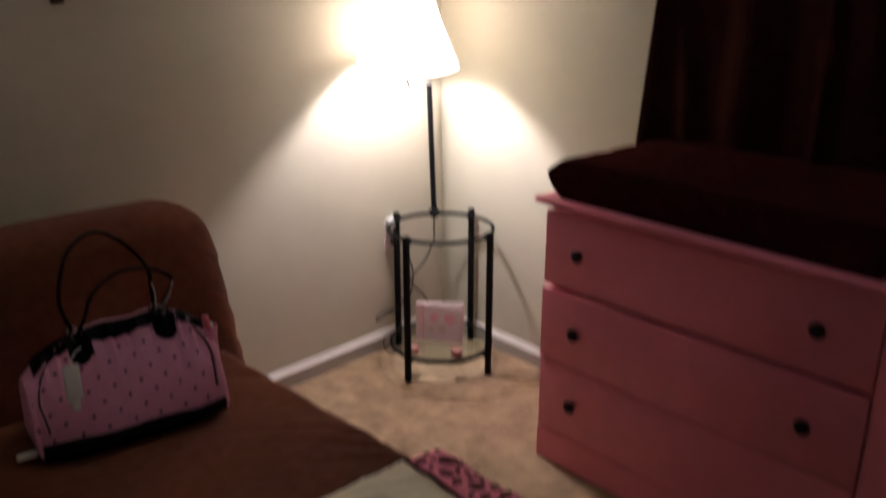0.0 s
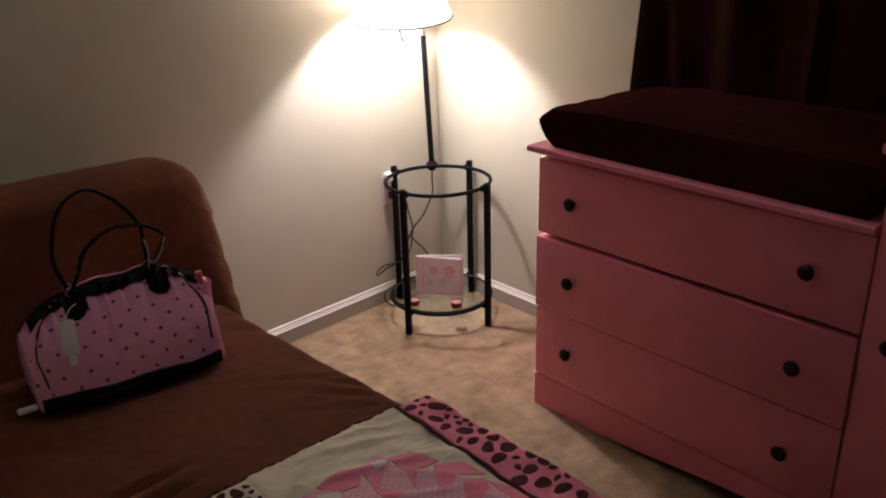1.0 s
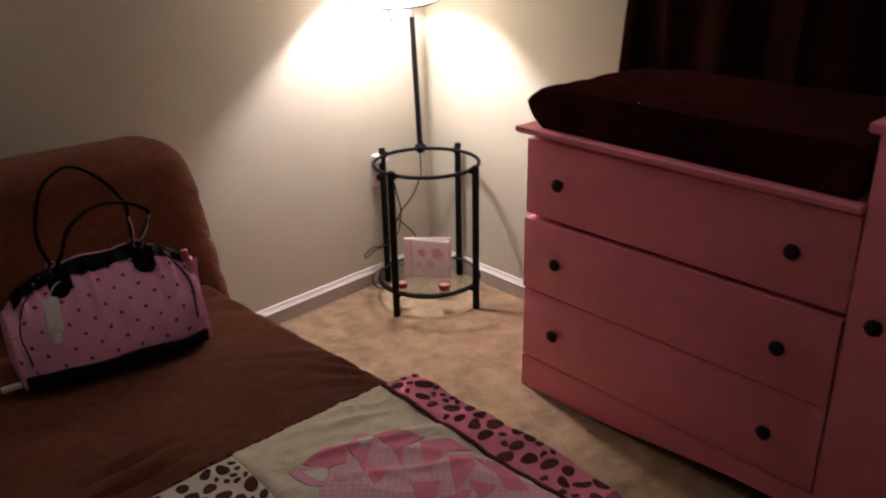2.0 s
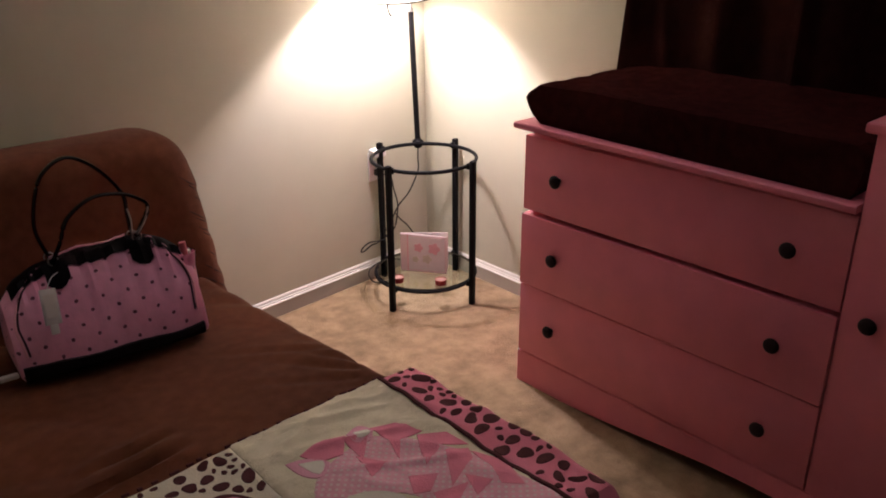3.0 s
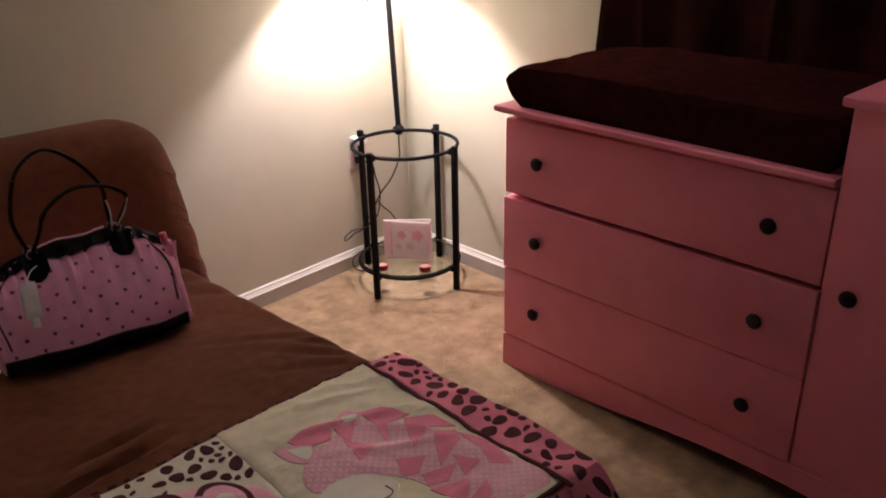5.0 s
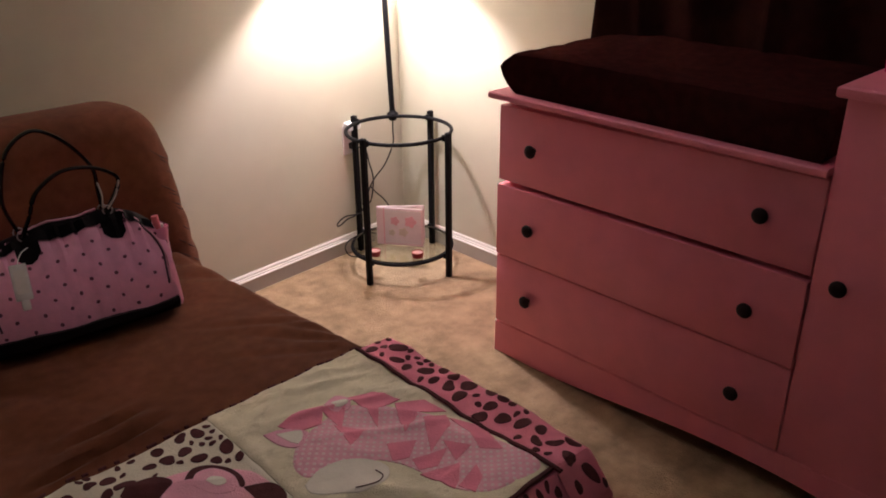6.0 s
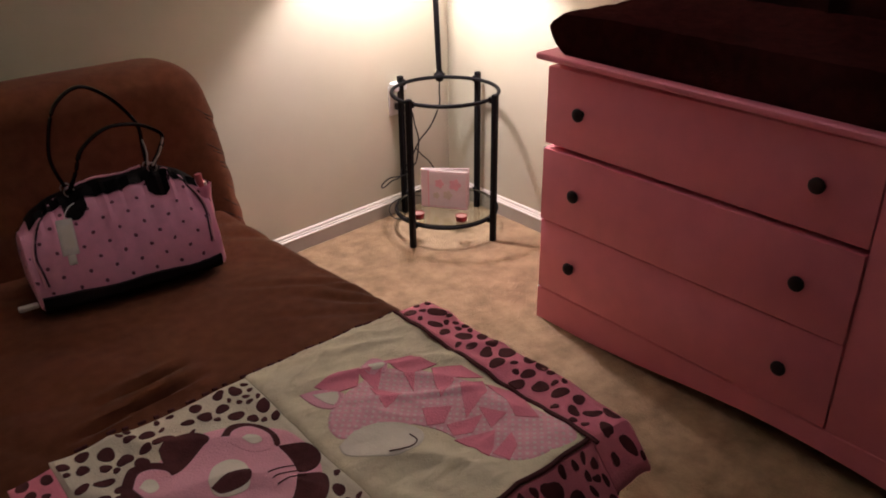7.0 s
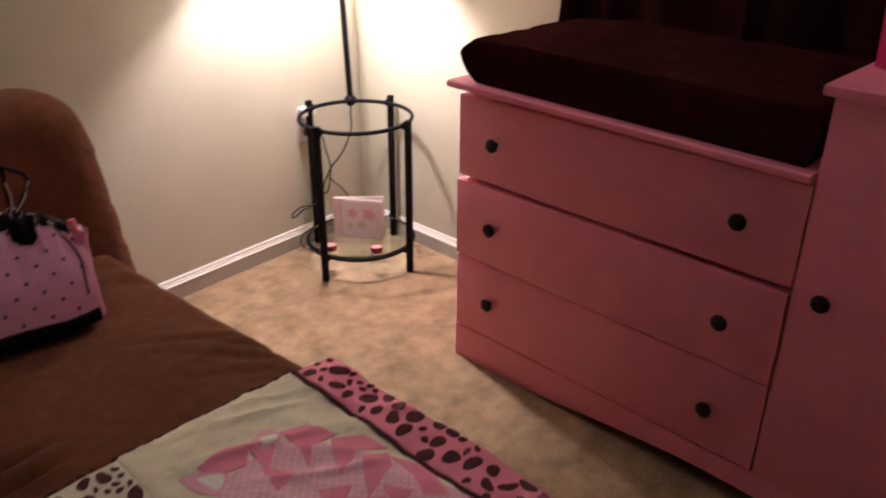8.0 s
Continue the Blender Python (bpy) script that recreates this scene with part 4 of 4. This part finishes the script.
# ---- handbag on the chaise ----
def flared_pocket(end):
    """A soft pocket on the bag's end, open and flared at the mouth."""
    bm = bmesh.new()
    uvl = bm.loops.layers.uv.new("uv")
    rings = []
    for k in range(11):
        t = k / 10
        wide = 0.046 + 0.010 * math.sin(t * 2.4) - 0.006 * t
        out = 0.010 + 0.010 * math.sin(math.pi * min(1, t * 0.9)) + 0.008 * max(0, t - 0.8) * 5 + 0.012 * t
        z = 0.012 + 0.156 * t
        ring = []
        for j in range(20):
            a = math.pi * j / 19
            ring.append(bm.verts.new((end - 0.012 + (out + 0.012) * math.sin(a) ** 0.6 + 0.002 * noise.noise((j * 0.5, k * 0.4, 3)), -0.004 - wide * math.cos(a), z + 0.006 * math.sin(a * 3) * max(0, t - 0.7))))
        rings.append(ring)
    for a, b in zip(rings, rings[1:]):
        for j in range(19):
            bm.faces.new((a[j], a[j + 1], b[j + 1], b[j]))
    bmesh.ops.solidify(bm, geom=bm.faces[:], thickness=0.002)
    for f in bm.faces:
        for lp in f.loops:
            lp[uvl].uv = (lp.vert.co.y + lp.vert.co.x, lp.vert.co.z)
    return bm


def handbag():
    ang = -6.5
    m = pose(0.541, 1.678, SEAT_Z + 0.004, -9, 0, ang)
    b = thing("handbag", m, "pink dotted satin duffel handbag with dark trim and handles", "handbag")
    L, D, H = 0.186, 0.215, 0.220

    def section(u):
        a = abs(u)
        h = H * (1 - 0.16 * a ** 2 - 0.16 * a ** 5) * (1.0 if u < 0 else 1 + 0.12 * u)
        d = D * (1 - 0.10 * a ** 3)
        return h, d

    def skin(u, s, out=0.0):
        """A point on the bag: u along it, s round it from the front bottom (0) over the top to the back bottom (1)."""
        h, d = section(u)
        a = math.pi * (1 - s)
        c, si = math.cos(a), math.sin(a)
        y = math.copysign(abs(c) ** 0.55, c) * (d / 2 + out)
        z = (abs(si) ** 0.62) * (h + out)
        y *= 1 - 0.62 * (z / H) ** 1.5
        pk = 0.0035 * noise.noise((u * 6, s * 7, 2)) + 0.0018 * noise.noise((u * 20, s * 6, 7))
        pk += 0.0052 * math.sin(u * 34 + 2 * math.sin(u * 9)) * max(0, si - 0.30) * (1 if s < 0.5 else 0)
        sag = 0.004 * math.sin(u * 9) * si
        return Vector((u * L + (0.006 if u > 0 else 0), y - pk, z + pk - sag * 0.4))

    bm = bmesh.new()
    uvl = bm.loops.layers.uv.new("uv")
    nu, ns = 44, 40
    g = [[bm.verts.new(skin(-1 + 2 * i / nu, j / ns)) for j in range(ns + 1)] for i in range(nu + 1)]
    uvs = {}
    for i in range(nu + 1):
        run = 0.0
        for j in range(ns + 1):
            if j:
                run += (g[i][j].co - g[i][j - 1].co).length
            uvs[g[i][j]] = (g[i][j].co.x, run)
    for i in range(nu):
        for j in range(ns):
            bm.faces.new((g[i][j], g[i + 1][j], g[i + 1][j + 1], g[i][j + 1]))
        bm.faces.new((g[i][0], g[i][ns], g[i + 1][ns], g[i + 1][0]))
    for col, sgn in ((g[0], -1), (g[nu], 1)):
        cy, cz = sum(v.co.y for v in col) / len(col), sum(v.co.z for v in col) / len(col)
        prev = col
        for s, o in ((0.94, 0.006), (0.7, 0.010), (0.35, 0.012)):
            ring = [bm.verts.new((v.co.x + sgn * o, cy + (v.co.y - cy) * s, cz + (v.co.z - cz) * s)) for v in col]
            for v, w in zip(ring, col):
                uvs[v] = (w.co.x + (v.co.y - w.co.y), uvs[w][1])
            for k in range(len(col)):
                n = (k + 1) % len(col)
                bm.faces.new((prev[k], prev[n], ring[n], ring[k]))
            prev = ring
        bm.faces.new(prev)
    for f in bm.faces:
        for lp in f.loops:
            lp[uvl].uv = uvs[lp.vert]
    body = part("body", bm, BAG_PINK, b)
    # dark base wrapping up a little
    bm = bmesh.new()
    rows = []
    for i in range(31):
        u = -1.0 + 2.0 * i / 30
        h, d = section(u)
        rows.append([bm.verts.new(v) for v in ((u * L, -d / 2 - 0.0085, 0.021 - 0.004 * u + 0.004 * u ** 6 + 0.002 * math.sin(7 * u)), (u * L, -d / 2 - 0.0115, 0.006 + 0.008 * u ** 8), (u * L, -d / 2 - 0.004, -0.004), (u * L, d / 2 - 0.01, -0.003), (u * L, d / 2 + 0.005, 0.004), (u * L, d / 2 + 0.004, 0.03))])
    for a, c in zip(rows, rows[1:]):
        for k in range(6):
            bm.faces.new((a[k], a[(k + 1) % 6], c[(k + 1) % 6], c[k]))
    bm.faces.new(rows[0])
    bm.faces.new(rows[-1][::-1])
    part("base_panel", bm, BAG_TRIM, b, "dark leatherette base")
    # zip band over the top
    bm = bmesh.new()
    rows = []
    for i in range(41):
        u = -0.93 + 1.86 * i / 40
        rows.append([bm.verts.new(skin(u, s, 0.0055)) for s in (0.335 - 0.05 * max(0, u - 0.5) - 0.030 * math.exp(-((u + 0.05) / 0.35) ** 2), 0.41, 0.5, 0.56, 0.615)])
    for a, c in zip(rows, rows[1:]):
        for k in range(4):
            bm.faces.new((a[k], a[k + 1], c[k + 1], c[k]))
    bmesh.ops.solidify(bm, geom=bm.faces[:], thickness=0.002)
    part("zip_band", bm, BAG_TRIM, b, "dark zip band along the top")
    part("zip", tube([skin(-0.44 + 0.82 * i / 40, 0.5, 0.0066) for i in range(41)], 0.0030, 8), SOFT_PINK, b, "pink zip")
    # curved piping on the front near both ends, dark with a pale cord beside it
    for end in (-1, 1):
        for shift, r, mat, text in ((0.0, 0.0020, MAROON, "dark maroon curved piping"), (0.030, 0.0022, SOFT_PINK, "pale pink satin cord")):
            pts = [skin(end * min(0.985, 0.56 + shift + 0.38 * math.sin(min(1, j / 22) * math.pi / 2) - 0.04 * max(0, j - 22) / 8), 0.46 - 0.42 * j / 30, 0.0012) for j in range(31)]
            part("piping", tube(pts, r, 8), mat, b, text)
    # handle tabs with rings, front and back
    ends = {}
    for side, s in (("front", 0.30), ("rear", 0.70)):
        for u in (-0.42, 0.485):
            bm = bmesh.new()
            rows = []
            for i in range(5):
                rows.append([bm.verts.new(skin(u + (-0.125 + 0.25 * i / 4), s + (t if side == "front" else -t), 0.0035)) for t in (-0.085 + 0.010 * (i - 2) ** 2, -0.03, 0.02, 0.07, 0.12)])
            for a, c in zip(rows, rows[1:]):
                for k in range(4):
                    bm.faces.new((a[k], a[k + 1], c[k + 1], c[k]))
            bmesh.ops.solidify(bm, geom=bm.faces[:], thickness=0.003)
            tab = part("tab", bm, BAG_TRIM, b, "dark leatherette handle tab")
            p = skin(u, s + (0.10 if side == "front" else -0.10), 0.010)
            ends[side, u] = p
            part("ring", tube([p + Vector((0.010 * math.cos(k * math.tau / 18), 0, 0.010 * math.sin(k * math.tau / 18))) for k in range(18)], 0.0017, 6, True), SILVER, tab, "shiny metal ring")
    inv = m.inverted()

    def strap(pts, a, c):
        own = [a] + [inv @ Vector(p) for p in pts] + [c]
        return tube(spline(own, 7), 0.0072, 10, flat=0.6)

    part("handle", strap([(0.456, 1.755, 0.735), (0.478, 1.765, 0.815), (0.508, 1.770, 0.852), (0.550, 1.772, 0.867), (0.592, 1.770, 0.845), (0.628, 1.765, 0.805), (0.650, 1.755, 0.762), (0.648, 1.745, 0.720)], ends["rear", -0.42], ends["rear", 0.485]), HANDLE, b, "long dark glossy handle standing up")
    part("handle", strap([(0.484, 1.690, 0.715), (0.508, 1.700, 0.757), (0.563, 1.705, 0.788), (0.620, 1.705, 0.786), (0.660, 1.700, 0.768), (0.678, 1.695, 0.742)], ends["front", -0.42], ends["front", 0.485]), HANDLE, b, "dark glossy handle drooping to one side")
    # silver strips draw the glint on the handle ends above their rings
    for foot, tip in ((ends["front", 0.485], (0.676, 1.690, 0.748)), (ends["rear", 0.485], (0.649, 1.746, 0.735))):
        tip = inv @ Vector(tip)
        mid = foot.lerp(tip, 0.5) + Vector((0.004, -0.005, 0))
        part("glint_strip", tube(spline([foot + Vector((0, -0.006, 0.004)), mid, tip + Vector((0, -0.006, 0))], 6), 0.0034, 8, flat=0.6), SILVER, b, "silver strip for the glint on the handle")
    # hanging tag by the front tab
    tx = -0.110
    tilt_tag = Matrix.Translation((tx, -0.09, 0.166)) @ Matrix.Rotation(radians(-14), 4, "X") @ Matrix.Rotation(radians(3), 4, "Y") @ Matrix.Translation((-tx, 0.09, -0.15))
    tag = part("luggage_tag", box(tx - 0.016, tx + 0.016, -0.094, -0.090, 0.086, 0.160, 0.003, 2), TAG, b, "clear plastic hanging tag")
    part("tag_card", box(tx - 0.011, tx + 0.011, -0.0962, -0.0942, 0.100, 0.148), LABEL, tag, "pale paper card")
    part("tag_clip", box(tx - 0.008, tx + 0.008, -0.0945, -0.090, 0.066, 0.087, 0.003, 2), LABEL, tag, "white end clip")
    tag.matrix_basis = tilt_tag
    part("tag_strap", tube(spline([(tx, -0.090, 0.148), (tx + 0.004, -0.080, 0.165), (tx + 0.016, -0.066, 0.182), (tx + 0.030, -0.058, 0.190)]), 0.0010, 6), TAG, tag, "thin clear strap")
    # end pocket with a rolled ribbon poking out
    pk = part("end_pocket", flared_pocket(L), BAG_PINK, b, "pink dotted end pocket")
    part("ribbon_roll", tube([(L + 0.006, -0.030, 0.140), (L + 0.002, -0.034, 0.196)], 0.008, 12), PINK_RIBBON, pk, "coral rolled ribbon poking out")
    part("white_roll", tube([(L + 0.012, -0.024, 0.140), (L + 0.010, -0.026, 0.174)], 0.010, 12), LABEL, pk, "white rolled cloth")
    part("side_label", box(-L - 0.046, -L - 0.008, -0.075, -0.055, 0.003, 0.012, 0.003, 2), LABEL, b, "white cloth label by the base")
    return b


handbag()


# ---- on the cupboard ----
def storage_bin():
    s = thing("storage_bin", pose(1.900, 0.406, 0.9765), "bright magenta cloth storage bin on the cupboard", "storage bin")
    bm = bmesh.new()
    prof = [(-0.105, 0.0), (-0.112, 0.20), (-0.115, 0.203), (-0.112, 0.206), (-0.108, 0.203), (-0.101, 0.006)]
    rings = []
    for d, z in prof:
        k = -d
        rings.append([bm.verts.new((x * k, y * (k + 0.04), z)) for x, y in ((1, 1), (-1, 1), (-1, -1), (1, -1))])
    for a, b in zip(rings, rings[1:]):
        for k in range(4):
            bm.faces.new((a[k], a[(k + 1) % 4], b[(k + 1) % 4], b[k]))
    bm.faces.new(rings[0][::-1])
    bm.faces.new(rings[-1])
    bmesh.ops.bevel(bm, geom=[e for e in bm.edges if abs(e.verts[0].co.z - e.verts[1].co.z) > 0.1], offset=0.012, segments=3, affect="EDGES")
    part("bin_body", bm, BIN_PINK, s)
    part("rim_piping", tube([(0.114 * x, 0.154 * y, 0.206) for x, y in ((1, 1), (0, 1), (-1, 1), (-1, 0), (-1, -1), (0, -1), (1, -1), (1, 0))], 0.003, 6, True), BORDER_PINK, s)
    return s


storage_bin()


def wall_peg():
    x = 0.703
    p = thing("wall_peg", pose(x, north(x), 1.345, 0, 0, math.degrees(NA)), "small dark wooden peg on the wall", "peg")
    part("backplate", box(-0.017, 0.017, -0.008, 0.0, -0.020, 0.035, 0.003), DARK_WOOD, p)
    part("stud", tube([(0, -0.006, 0.01), (0, -0.034, 0.018)], 0.007, 12), DARK_WOOD, p)
    return p


wall_peg()
